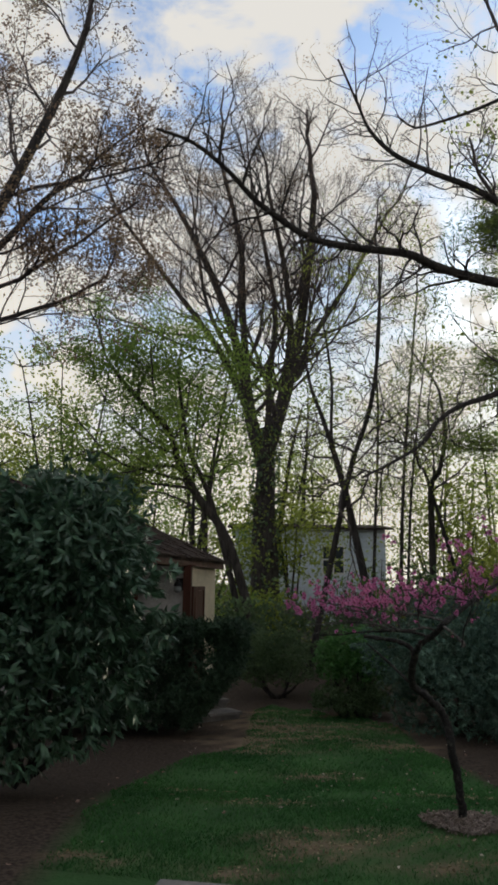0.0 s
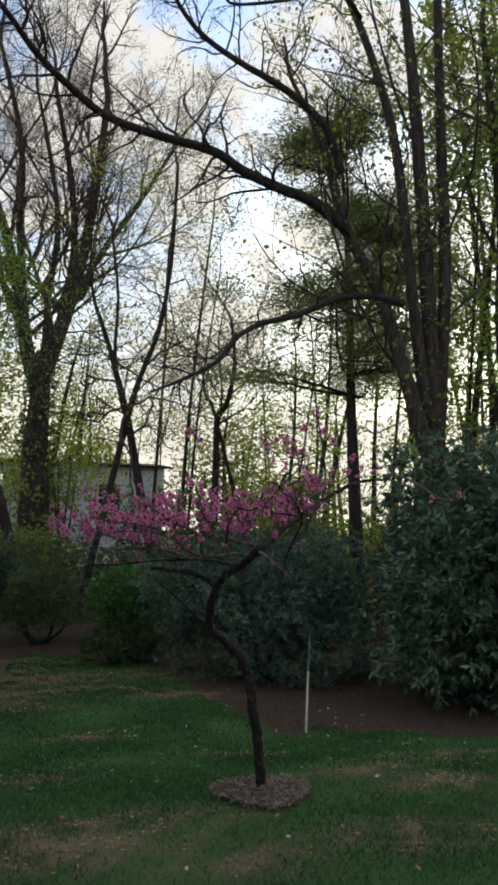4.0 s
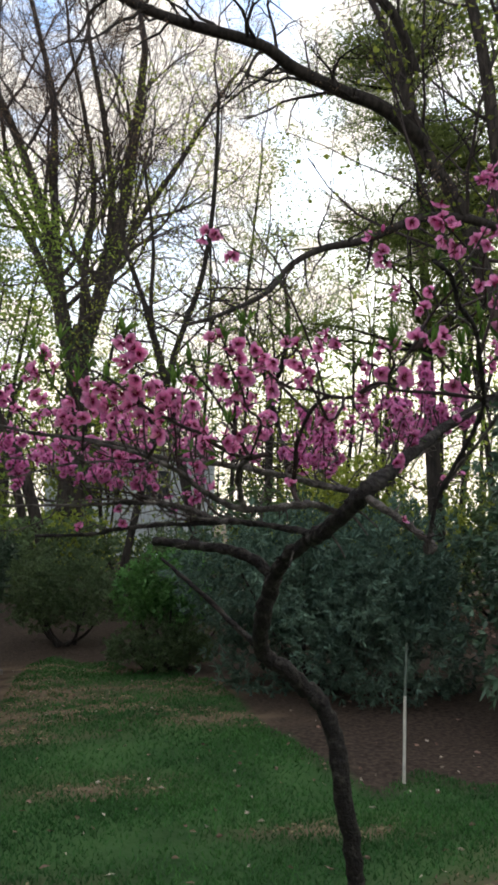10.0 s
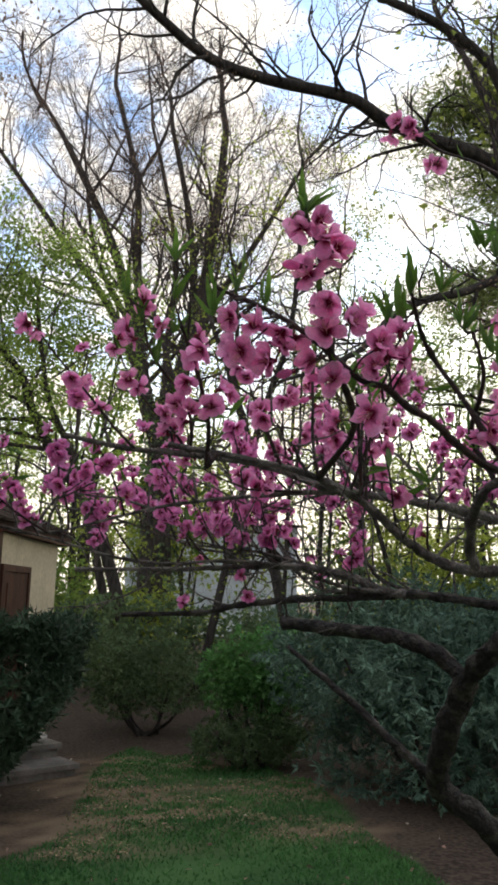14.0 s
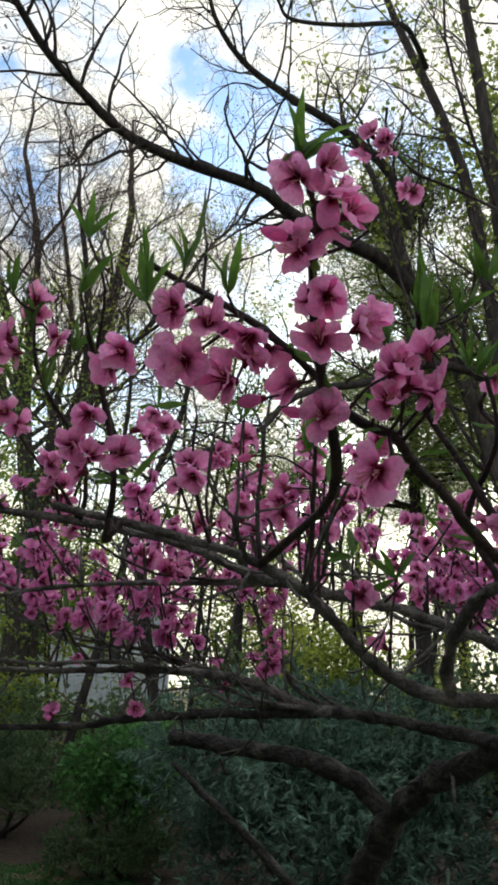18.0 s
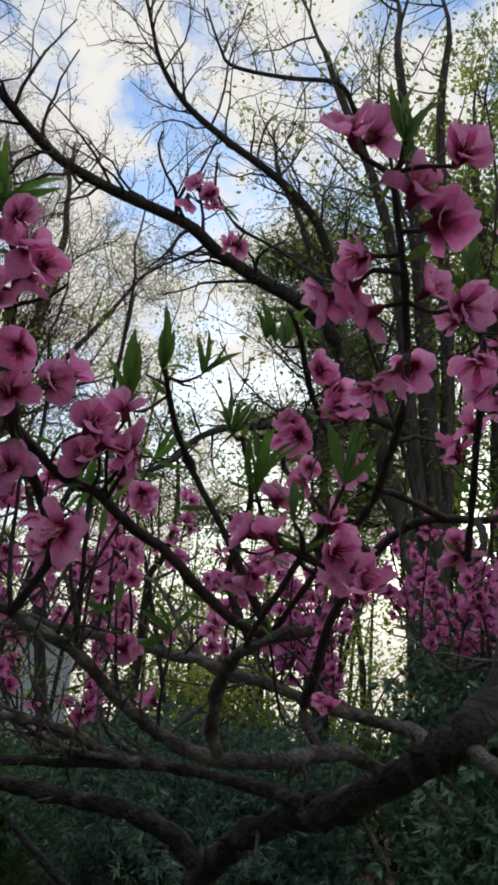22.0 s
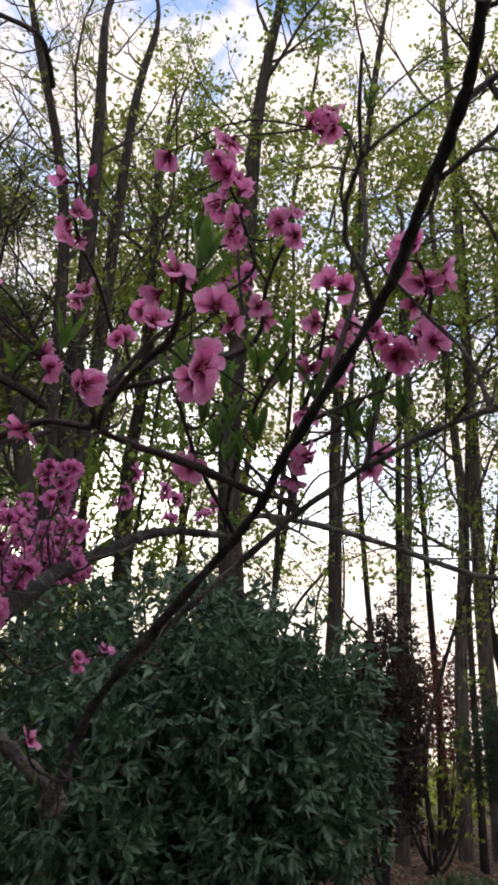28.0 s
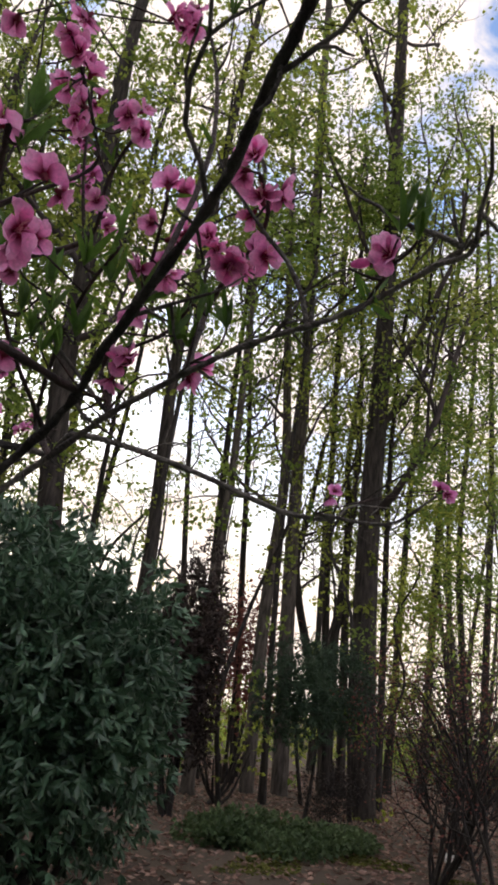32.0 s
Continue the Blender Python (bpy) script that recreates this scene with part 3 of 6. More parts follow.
# ---- big bare tree in the middle ----
maple = tree("maple_tree", "tall old tree with forked ivy-clad trunk and bare purple-brown twigs", [
    ([(0.99, 32.43, -0.05), (1.05, 32.43, 2.21), (0.99, 32.43, 4.29), (1.06, 32.43, 6.17), (1.08, 32.43, 7.59)], 0.62),
    ([(1.08, 32.43, 6.64), (1.46, 32.43, 7.90), (1.91, 32.42, 9.52), (2.30, 32.41, 11.56), (2.63, 32.39, 14.25), (2.84, 32.38, 16.97)], 0.30),
    ([(0.98, 32.43, 6.16), (0.51, 32.42, 7.61), (0.23, 32.42, 9.32), (-0.36, 32.39, 11.60), (-1.24, 32.33, 13.82), (-2.33, 32.21, 15.96)], 0.25),
] + [
    ([(1.31, 32.43, 7.49), (1.66, 32.43, 9.10), (1.93, 32.42, 11.32), (1.68, 32.43, 13.91), (1.07, 32.43, 16.89)], 0.19),
    ([(0.79, 32.43, 6.86), (0.37, 32.42, 8.95), (0.12, 32.41, 11.87), (-0.02, 32.41, 14.85), (-0.72, 32.37, 17.75)], 0.19),
    ([(1.12, 32.43, 7.59), (1.16, 32.43, 9.44), (1.34, 32.43, 12.04), (0.95, 32.43, 14.61), (0.39, 32.42, 16.97)], 0.13),
    ([(0.52, 32.42, 7.9), (-0.7, 32.1, 10.4), (-2.6, 31.6, 12.9), (-4.4, 31.0, 15.2)], 0.15),
    ([(1.6, 32.43, 8.6), (2.8, 32.3, 11.1), (4.1, 32.1, 13.2), (5.4, 32.0, 15.6)], 0.14),
    ([(0.2, 32.5, 9.6), (-1.3, 33.2, 12.6), (-2.0, 33.8, 16.9)], 0.11),
], leaf=BUD, leaf_size=(0.05, 0.03), per_tip=1, seed=3, kids=6, level=4, start=0.18, limb_len=0.58, spread=0.82, jitter=0.08, sides=(8, 6, 4, 3, 3, 3), shrink=0.6)

def ivy(parent, pts, r, n, seed):
    """Ivy leaves that cling round a trunk."""
    g = np.random.default_rng(seed)
    path = smooth_path([np.array(q) - np.array(parent.location) for q in pts], 8)
    i = g.integers(0, len(path) - 1, n)
    at = path[i] + (path[i + 1] - path[i]) * g.uniform(0, 1, (n, 1))
    d = g.normal(size=(n, 3)) * np.array((1, 1, 0.15))
    d /= np.linalg.norm(d, axis=1)[:, None]
    b = Builder()
    leaves(b, at + d * (r * (1.05 - 0.5 * i / len(path)))[:, None] + g.normal(0, 0.05, (n, 3)), d + g.normal(0, 0.5, (n, 3)), 0.15, 0.13, g, droop=0.5)
    tagged(part("ivy", b, LEAF_SHADE, parent), kind="stuff")


ivy(maple, [(0.99, 32.43, -0.05), (1.05, 32.43, 2.21), (0.99, 32.43, 4.29), (1.06, 32.43, 6.17), (1.08, 32.43, 7.59)], 0.62, 900, 31)
ivy(maple, [(0.98, 32.43, 6.16), (0.51, 32.42, 7.61), (0.23, 32.42, 9.32), (-0.36, 32.39, 11.60)], 0.27, 160, 32)

# ---- green tree at its left ----
tree("young_maple_tree", "slender leaning tree with fresh light green leaves", [
    ([(0.93, 23.78, -0.05), (0.08, 23.67, 2.84), (-0.74, 23.61, 4.04), (-1.24, 23.56, 4.93), (-1.55, 23.53, 5.74), (-2.32, 23.41, 6.51), (-2.83, 23.32, 7.09)], 0.13),
    ([(0.65, 23.70, -0.05), (-0.08, 23.66, 2.84), (-0.52, 23.64, 4.24), (-0.95, 23.60, 5.15), (-1.17, 23.58, 6.17), (-1.30, 23.57, 7.00)], 0.09),
], leaf=LEAF_GREEN, leaf_size=(0.07, 0.05), per_tip=9, seed=4, kids=7, level=3, start=0.3, limb_len=0.38, lift=-0.02, jitter=0.16)

# ---- tangled small trees in the middle distance ----
tree("crab_tree", "low tree with crooked dark tangled branches and small leaves", [
    ([(3.66, 22.07, -0.05), (2.90, 22.15, 3.65), (2.70, 22.17, 4.40), (2.39, 22.19, 5.50), (2.05, 22.21, 6.43)], 0.10),
    ([(1.97, 22.25, -0.05), (2.81, 22.16, 4.00), (3.05, 22.13, 4.94), (3.41, 22.09, 6.03), (3.59, 22.06, 7.25), (3.66, 22.05, 8.48), (3.68, 22.05, 9.73)], 0.075),
    ([(3.69, 22.08, -0.05), (2.81, 22.16, 4.11), (2.51, 22.18, 5.27), (2.51, 22.18, 6.70), (2.32, 22.20, 8.14)], 0.06),
], leaf=LEAF_SPRING, leaf_size=(0.055, 0.035), per_tip=1, bark=BARK_DARK, seed=5, kids=7, level=3, start=0.2, limb_len=0.42, spread=1.0, lift=-0.03, bend=0.36, jitter=0.12)
tree("scrub_pine_tree", "small forked dark pine snag with thin needles", [
    ([(5.37, 24.80, -0.05), (5.38, 24.80, 3.40), (5.39, 24.79, 4.52), (5.61, 24.75, 4.94), (5.78, 24.70, 5.94), (5.68, 24.73, 7.08)], 0.10),
    ([(6.49, 24.35, -0.05), (5.36, 24.80, 4.52), (5.10, 24.86, 5.07), (4.96, 24.88, 5.91)], 0.055),
], leaf=LEAF_PINE, leaf_size=(0.14, 0.02), per_tip=3, bark=BARK_DARK, seed=6, kids=5, level=3, spread=1.0, lift=0.0, limb_len=0.5, jitter=0.15)
tree("slender_tree", "slender dark trees with sparse spring leaves", [
    ([(4.07, 27.06, -0.05), (4.23, 27.03, 3.84), (4.35, 27.02, 6.64), (4.33, 27.02, 9.03), (4.54, 26.99, 11.48)], 0.055),
], leaf=LEAF_SPRING, leaf_size=(0.10, 0.06), per_tip=2, bark=BARK_DARK, seed=7, level=3, start=0.2, limb_len=0.3, jitter=0.2)

tree("slender_tree", "slender dark tree with a loose olive-green crown", [
    ([(4.60, 25.50, -0.05), (4.75, 25.50, 4.00), (5.00, 25.60, 7.00), (5.35, 25.70, 10.40)], 0.06),
    ([(4.75, 25.40, -0.05), (5.00, 25.45, 4.50), (5.55, 25.60, 8.80)], 0.045),
], leaf=LEAF_SPRING, leaf_size=(0.075, 0.05), per_tip=4, bark=BARK_DARK, seed=17, level=3, start=0.35, limb_len=0.24, jitter=0.2)

# ---- white pine ----
def pine(name, label, pts, r, seed, layers, reach):
    g = np.random.default_rng(seed)
    foot = np.array(pts[0], float)
    foot[2] = 0
    root = thing(name, tuple(foot), label, "pine tree")
    path = smooth_path([np.array(q) - foot for q in pts], 6)
    t = Builder()
    tube(t, path, r * np.linspace(1.1, 0.2, len(path)), 9)
    part("trunk", t, BARK_DARK, root)
    limbs, needles = Builder(), Builder()
    for k in range(layers):
        f = 0.44 + 0.56 * k / (layers - 1)
        i = min(int(f * (len(path) - 1)), len(path) - 2)
        for j in range(3):
            a = g.uniform(0, 2 * np.pi)
            ln = reach * (1.15 - 0.75 * f) * g.uniform(0.5, 1.15)
            limb = wander(path[i], (math.cos(a), math.sin(a), g.uniform(0.0, 0.35)), ln, 6, g, 0.16, 0.03)
            tube(limbs, limb, np.linspace(r * 0.28, 0.01, len(limb)), 4, cap=False)
            for q in range(2, 7):
                for s in range(4):
                    c = limb[q] + g.normal(0, 1, 3) * np.array([0.55, 0.55, 0.08]) * (0.6 + ln / 8)
                    tube(limbs, [limb[q - 1], c], [0.008, 0.004], 3, cap=False)
                    m = 62
                    leaves(needles, c + g.normal(0, 0.14, (m, 3)) * np.array([1.7, 1.7, 0.6]), g.normal(0, 1, (m, 3)) * np.array([1, 1, 0.7]) + np.array([0, 0, 0.35]), 0.13, 0.02, g)
    tagged(part("branch_mass", limbs, BARK_DARK, root), kind="stuff")
    tagged(part("crown", needles, LEAF_PINE, root), kind="stuff")
    return root


pine("white_pine_tree", "tall pine with layered soft green needle boughs", [(7.42, 20.48, -0.05), (7.31, 20.53, 2.81), (7.25, 20.56, 4.26), (7.20, 20.58, 6.55), (7.10, 20.62, 8.55), (6.91, 20.69, 11.2)], 0.14, 8, 14, 3.3)

# ---- leafless and budding tree at the upper left ----
tree("elm_tree", "spreading tree with dark arching limbs and brown buds", [
    ([(-4.38, 16.13, -0.05), (-4.40, 16.12, 2.75), (-4.42, 16.11, 4.96), (-4.23, 16.20, 6.58), (-3.62, 16.45, 8.38), (-3.18, 16.61, 9.61), (-2.79, 16.74, 10.77), (-2.48, 16.83, 11.95)], 0.15),
    ([(-5.17, 15.78, -0.05), (-4.39, 16.13, 4.51), (-4.01, 16.30, 6.72), (-3.34, 16.55, 7.93), (-2.85, 16.72, 8.63), (-2.42, 16.84, 9.02)], 0.09),
    ([(-5.63, 15.11, -0.05), (-4.41, 16.12, 4.87), (-3.95, 16.32, 5.87), (-3.32, 16.56, 6.29), (-2.65, 16.78, 6.63), (-2.13, 16.92, 6.99)], 0.06),
], leaf=BUD, leaf_size=(0.055, 0.035), per_tip=3, bark=BARK_DARK, seed=9, level=3, kids=8, start=0.35, limb_len=0.3, jitter=0.04)

# ---- many-stemmed tree with the long limbs over the lawn ----
limb_tree = tree("limbed_maple_tree", "tall many-stemmed tree with long dark limbs reaching over the lawn", [
    ([(8.33, 17.29, -0.38), (7.44, 17.72, 3.23), (7.08, 17.90, 4.67), (6.65, 18.09, 6.15), (6.17, 18.28, 7.13), (5.81, 18.42, 8.57), (5.58, 18.50, 9.24)], 0.159),
    ([(7.92, 18.03, -0.38), (7.79, 18.09, 3.27), (7.74, 18.12, 5.43), (7.57, 18.20, 8.75), (7.41, 18.28, 11.07), (7.18, 18.39, 13.46)], 0.197),
    ([(7.97, 17.74, -0.38), (7.59, 17.93, 3.67), (7.37, 18.03, 5.79), (7.10, 18.16, 8.66), (6.74, 18.32, 10.39), (6.16, 18.55, 12.15), (5.86, 18.66, 13.12)], 0.133),
    ([(7.82, 18.35, -0.38), (7.99, 18.26, 3.73), (8.10, 18.20, 6.59), (8.05, 18.24, 9.42), (8.01, 18.25, 12.36), (8.15, 18.17, 14.14)], 0.152),
], leaf=LEAF_SPRING, leaf_size=(0.10, 0.08), per_tip=1, tufts=46, bark=BARK_GREY, seed=10, level=3, kids=6, start=0.3, limb_len=0.3, limb=0.2, jitter=0.09, bearing=0.3)


def limb(parent, pts, r, seed, twigs=14, reach=1.5):
    """A long limb with drooping side twigs, under its tree."""
    g = np.random.default_rng(seed)
    off = np.array(parent.location)
    path = smooth_path([np.array(q) - off for q in pts], 6)
    b = Builder()
    tube(b, path, r * np.linspace(1, 0.22, len(path)), 8)
    tips = []
    for k in range(twigs):
        f = 0.12 + 0.85 * (k + g.uniform(0, 1)) / twigs
        i = min(int(f * (len(path) - 1)), len(path) - 2)
        along = unit(path[i + 1] - path[i])
        side = unit(np.cross(along, g.normal(size=3)))
        grow(b, path[i], unit(along * 0.7 + side), reach * g.uniform(0.5, 1.3), r * 0.32 * (1 - 0.5 * f), 2, g, tips, 0.9, 4, 0.03, 0.24, 0.55, 0.2, sides=(5, 4, 3, 3))
    part("limb", b, BARK_DARK, parent)
    lf = Builder()
    p = np.array([q[0] for q in tips])
    leaves(lf, p + g.normal(0, 0.012, p.shape), g.normal(0, 1, p.shape), 0.028, 0.018, g)
    tagged(part("bud_mass", lf, BUD, parent), kind="stuff")


limb(limb_tree, [(6.08, 18.03, 7.04), (5.39, 17.88, 7.41), (4.71, 17.79, 7.54), (4.03, 17.66, 7.69), (3.48, 17.46, 7.84), (2.47, 17.34, 7.91), (1.70, 17.13, 7.98), (1.12, 16.81, 8.19), (0.67, 16.46, 8.37), (0.24, 16.04, 8.65), (-0.31, 15.57, 8.88), (-0.87, 15.21, 8.91)], 0.108, 21, 39, 1.36)
limb(limb_tree, [(5.97, 18.04, 8.10), (5.53, 17.81, 8.79), (4.82, 17.74, 9.28), (3.94, 17.72, 9.64), (3.29, 17.65, 9.94), (2.82, 17.45, 10.29), (2.55, 17.18, 10.68), (2.15, 16.75, 11.28)], 0.079, 22, 30, 1.36)
limb(limb_tree, [(6.93, 17.57, 5.68), (6.34, 17.31, 5.65), (5.62, 17.11, 5.52), (4.79, 17.00, 5.11), (4.15, 16.76, 4.85), (3.68, 16.46, 4.51), (3.32, 16.14, 4.06), (2.77, 15.82, 3.70), (2.33, 15.44, 3.45)], 0.071, 23, 24, 0.90)
limb(limb_tree, [(6.34, 18.15, 11.24), (5.85, 17.59, 11.12), (5.37, 17.14, 10.83), (4.50, 16.95, 10.35), (3.65, 16.67, 9.90), (3.31, 16.18, 9.60), (2.95, 15.57, 9.41)], 0.051, 24, 18, 0.90)

# ---- woods at the right ----
CURVED = [
    ([(18.53, 15.25, -0.05), (18.27, 15.77, 2.11), (18.17, 16.01, 2.92), (18.05, 16.29, 4.01), (17.99, 16.41, 5.04), (18.06, 16.25, 6.12), (18.14, 16.07, 7.81)], 0.13),
    ([(18.41, 15.43, -0.05), (18.40, 15.47, 2.26), (18.39, 15.49, 3.22), (18.43, 15.39, 4.60), (18.43, 15.39, 5.91), (18.38, 15.51, 7.56), (18.46, 15.30, 10.22)], 0.14),
]
for k, (pts, r) in enumerate(CURVED):
    tree("crooked_tree", "crooked dark trunk among the straight woodland trees", [(pts, r)], leaf=LEAF_SPRING, leaf_size=(0.10, 0.065), per_tip=3, bark=BARK_DARK, seed=80 + k, level=3, kids=5, start=0.5, limb_len=0.3, jitter=0.15)
OPEN_CROWNS = (2, 3, 4, 7, 8, 10, 13, 14, 18, 19)


def woodland_tree(k, pts, r):
    """A tall straight trunk, carried on up to its crown."""
    r *= 1.2 if k < 8 else 1.0
    a, b = np.array(pts[-2]), np.array(pts[-1])
    if b[2] < 12:
        pts = pts + [tuple(b + (b - a) * f / (b - a)[2] * (13.5 - b[2])) for f in (0.5, 1.0)]
    bark = BARK_PALE if k in (1, 2, 3) else BARK_GREY if r > 0.15 else BARK_DARK
    label = "tall straight woodland trunk with pale grey bark and fresh leaves" if bark == BARK_PALE else "tall straight dark woodland trunk with fresh yellow-green leaves"
    leafy = k in (0, 1, 5, 6, 11, 12, 22)
    tree("woodland_tree", label, [(pts, r)], leaf=LEAF_GREEN if k % 2 else LEAF_SPRING, leaf_size=(0.12, 0.09), per_tip=4, tufts=16, bearing=0.85 if leafy else 0.75,
         bark=bark, seed=40 + k, level=3, kids=6 if leafy else 5, start=0.6 if k in OPEN_CROWNS else 0.42, limb_len=0.3, limb=0.3, jitter=0.09, group="trees of the wood")


woodland_tree(0, [(15.87, 13.71, -0.05), (15.87, 13.72, 0.22), (15.80, 13.92, 4.41), (15.80, 13.91, 9.21), (15.78, 13.97, 15.13), (15.74, 14.07, 20.56)], 0.25)
woodland_tree(1, [(17.16, 15.88, -0.05), (17.15, 15.88, 0.10), (17.05, 16.11, 4.61), (16.98, 16.26, 10.09), (16.85, 16.51, 16.82), (16.75, 16.72, 22.99)], 0.17)
woodland_tree(2, [(16.42, 16.25, -0.05), (16.42, 16.25, 0.16), (16.41, 16.28, 3.52), (16.45, 16.19, 6.49), (16.32, 16.45, 9.78), (16.15, 16.77, 14.52)], 0.14)
woodland_tree(3, [(14.59, 16.48, -0.05), (14.59, 16.48, 1.00), (14.58, 16.49, 4.07), (14.61, 16.44, 5.79), (14.59, 16.48, 8.91), (14.52, 16.60, 13.23)], 0.11)
woodland_tree(4, [(13.01, 17.06, -0.05), (13.03, 17.03, 1.79), (13.06, 16.99, 4.14), (12.99, 17.08, 7.58), (13.11, 16.91, 10.83), (13.27, 16.70, 15.39), (13.39, 16.51, 18.02)], 0.13)
woodland_tree(5, [(11.44, 17.39, -0.05), (11.21, 17.63, 3.09), (10.95, 17.90, 6.51), (10.94, 17.91, 10.03), (10.90, 17.96, 14.21), (11.08, 17.77, 17.54)], 0.21)
woodland_tree(6, [(10.95, 19.95, -0.05), (10.73, 20.12, 4.06), (10.61, 20.22, 6.45), (10.65, 20.18, 8.65), (10.49, 20.31, 11.30)], 0.14)
woodland_tree(7, [(17.19, 17.92, -0.05), (17.13, 18.02, 3.38), (17.07, 18.12, 6.62), (17.05, 18.15, 9.53), (17.06, 18.13, 12.79)], 0.10)
woodland_tree(8, [(19.34, 15.87, -0.05), (19.27, 16.02, 2.70), (19.22, 16.16, 5.08), (19.17, 16.27, 7.98), (19.12, 16.38, 11.18)], 0.11)
woodland_tree(9, [(19.40, 18.12, -0.05), (19.33, 18.26, 1.85), (19.20, 18.48, 5.01), (19.09, 18.68, 8.05), (18.93, 18.97, 11.39)], 0.10)
woodland_tree(10, [(18.55, 15.13, -0.05), (18.50, 15.27, 3.05), (18.46, 15.38, 5.20), (18.48, 15.32, 6.98), (18.47, 15.35, 9.17), (18.33, 15.69, 14.07)], 0.11)
woodland_tree(11, [(13.85, 23.39, -0.05), (13.63, 23.57, 4.75), (13.43, 23.73, 9.07), (13.24, 23.87, 13.35), (13.13, 23.95, 19.59)], 0.12)
woodland_tree(12, [(12.62, 25.56, -0.05), (13.02, 25.27, 4.80), (13.27, 25.09, 7.77), (13.55, 24.89, 11.13), (13.68, 24.80, 15.99)], 0.13)
woodland_tree(13, [(22.92, 14.61, -0.05), (22.93, 14.55, 2.91), (22.96, 14.46, 7.54), (22.99, 14.35, 12.88), (23.06, 14.05, 19.08)], 0.13)
woodland_tree(14, [(25.21, 13.60, -0.05), (25.22, 13.57, 3.21), (25.23, 13.52, 8.17), (25.20, 13.64, 13.90), (25.14, 13.96, 20.64)], 0.13)
woodland_tree(15, [(23.83, 22.47, -0.05), (23.69, 22.68, 2.24), (23.34, 23.21, 7.71), (22.99, 23.73, 14.01), (22.44, 24.49, 21.25)], 0.13)
woodland_tree(16, [(18.94, 25.47, -0.05), (19.13, 25.27, 5.77), (19.33, 25.04, 12.22), (19.72, 24.61, 18.98), (20.18, 24.06, 27.29)], 0.15)
woodland_tree(17, [(18.91, 24.04, -0.05), (19.24, 23.63, 5.65), (19.49, 23.33, 9.89), (19.68, 23.10, 15.90), (20.26, 22.32, 23.14)], 0.11)
woodland_tree(18, [(21.72, 15.15, -0.05), (21.73, 15.09, 2.75), (21.76, 15.02, 6.42), (21.79, 14.91, 11.43), (21.77, 14.98, 18.34)], 0.12)
woodland_tree(19, [(24.15, 13.80, -0.05), (24.12, 13.93, 2.78), (24.07, 14.15, 7.00), (24.12, 13.91, 12.41), (24.12, 13.93, 19.86)], 0.12)
woodland_tree(20, [(21.38, 12.35, -0.05), (21.39, 12.27, 2.35), (21.42, 12.13, 6.37), (21.44, 11.97, 10.98), (21.42, 12.09, 17.34)], 0.14)
woodland_tree(21, [(25.69, 18.82, -0.05), (25.66, 18.90, 2.76), (25.60, 19.03, 7.33), (25.58, 19.08, 13.61), (25.47, 19.34, 22.25)], 0.12)
woodland_tree(22, [(16.47, 23.71, -0.05), (16.15, 24.00, 3.93), (15.84, 24.29, 7.74), (15.49, 24.61, 12.05), (15.06, 24.97, 19.15)], 0.13)
woodland_tree(23, [(16.40, 27.77, -0.05), (15.89, 28.14, 4.76), (15.42, 28.47, 9.07), (14.97, 28.78, 15.00), (14.26, 29.23, 23.14)], 0.15)

# ---- thin saplings between the woodland trunks ----
sg = np.random.default_rng(97)
for k in range(13):
    az, d = radians(sg.uniform(-88, -30)), sg.uniform(13, 24)
    x, y = 1.7 - d * math.sin(az), 8.8 + d * math.cos(az)
    h = sg.uniform(5, 9)
    pts = [(x, y, -0.1)] + [(x + sg.normal(0, 0.12 * j), y + sg.normal(0, 0.12 * j), h * j / 5) for j in range(1, 6)]
    tree("woodland_sapling", "thin crooked sapling with sparse golden-green leaves", [(pts, sg.uniform(0.035, 0.06))], leaf=LEAF_SPRING, leaf_size=(0.085, 0.055), per_tip=1 if -62 < math.degrees(az) < -44 else 3,
         bark=BARK_DARK, seed=400 + k, level=3, kids=4, start=0.4, limb_len=0.3, spread=0.9, jitter=0.12, group="saplings of the wood")


# leafy understorey trees with layered sprays
for k, (x, y, h) in enumerate(((10.2, 19.2, 11.0), (12.4, 20.6, 12.5), (13.3, 18.3, 13.0), (9.5, 21.4, 10.5), (12.2, 16.3, 13.5), (15.2, 15.3, 14.5), (10.9, 22.3, 13.0))):
    lean = 0.25 * math.sin(k * 2.3)
    tree("maple_sapling", "slim woodland tree with tufts of broad fresh green leaves", [([(x, y, -0.05), (x + lean, y + 0.1, h * 0.35), (x + 1.6 * lean, y - 0.1, h * 0.7), (x + 2.6 * lean, y, h)], 0.05 + 0.008 * (k % 3))],
         leaf=LEAF_SPRING if k % 3 == 1 else LEAF_GREEN, leaf_size=(0.12, 0.09), per_tip=3, bark=BARK_DARK, seed=470 + k, level=3, kids=6, start=0.6 if k in (4, 5) else 0.36, limb_len=0.28, spread=1.2, lift=0.0, jitter=0.10, tufts=10, group="understorey of the wood")
tree("dogwood_tree", "slender tree with flat layers of fresh green leaves", [([(17.6, 14.0, -0.05), (17.75, 14.15, 3.5), (17.9, 14.3, 6.8), (16.94, 13.9, 9.5), (15.73, 13.19, 11.8)], 0.085)], leaf=LEAF_GREEN, leaf_size=(0.10, 0.07), per_tip=6,
     bark=BARK_DARK, seed=481, level=3, kids=6, start=0.3, limb_len=0.3, spread=1.2, lift=0.0, jitter=0.10, group="understorey of the wood")
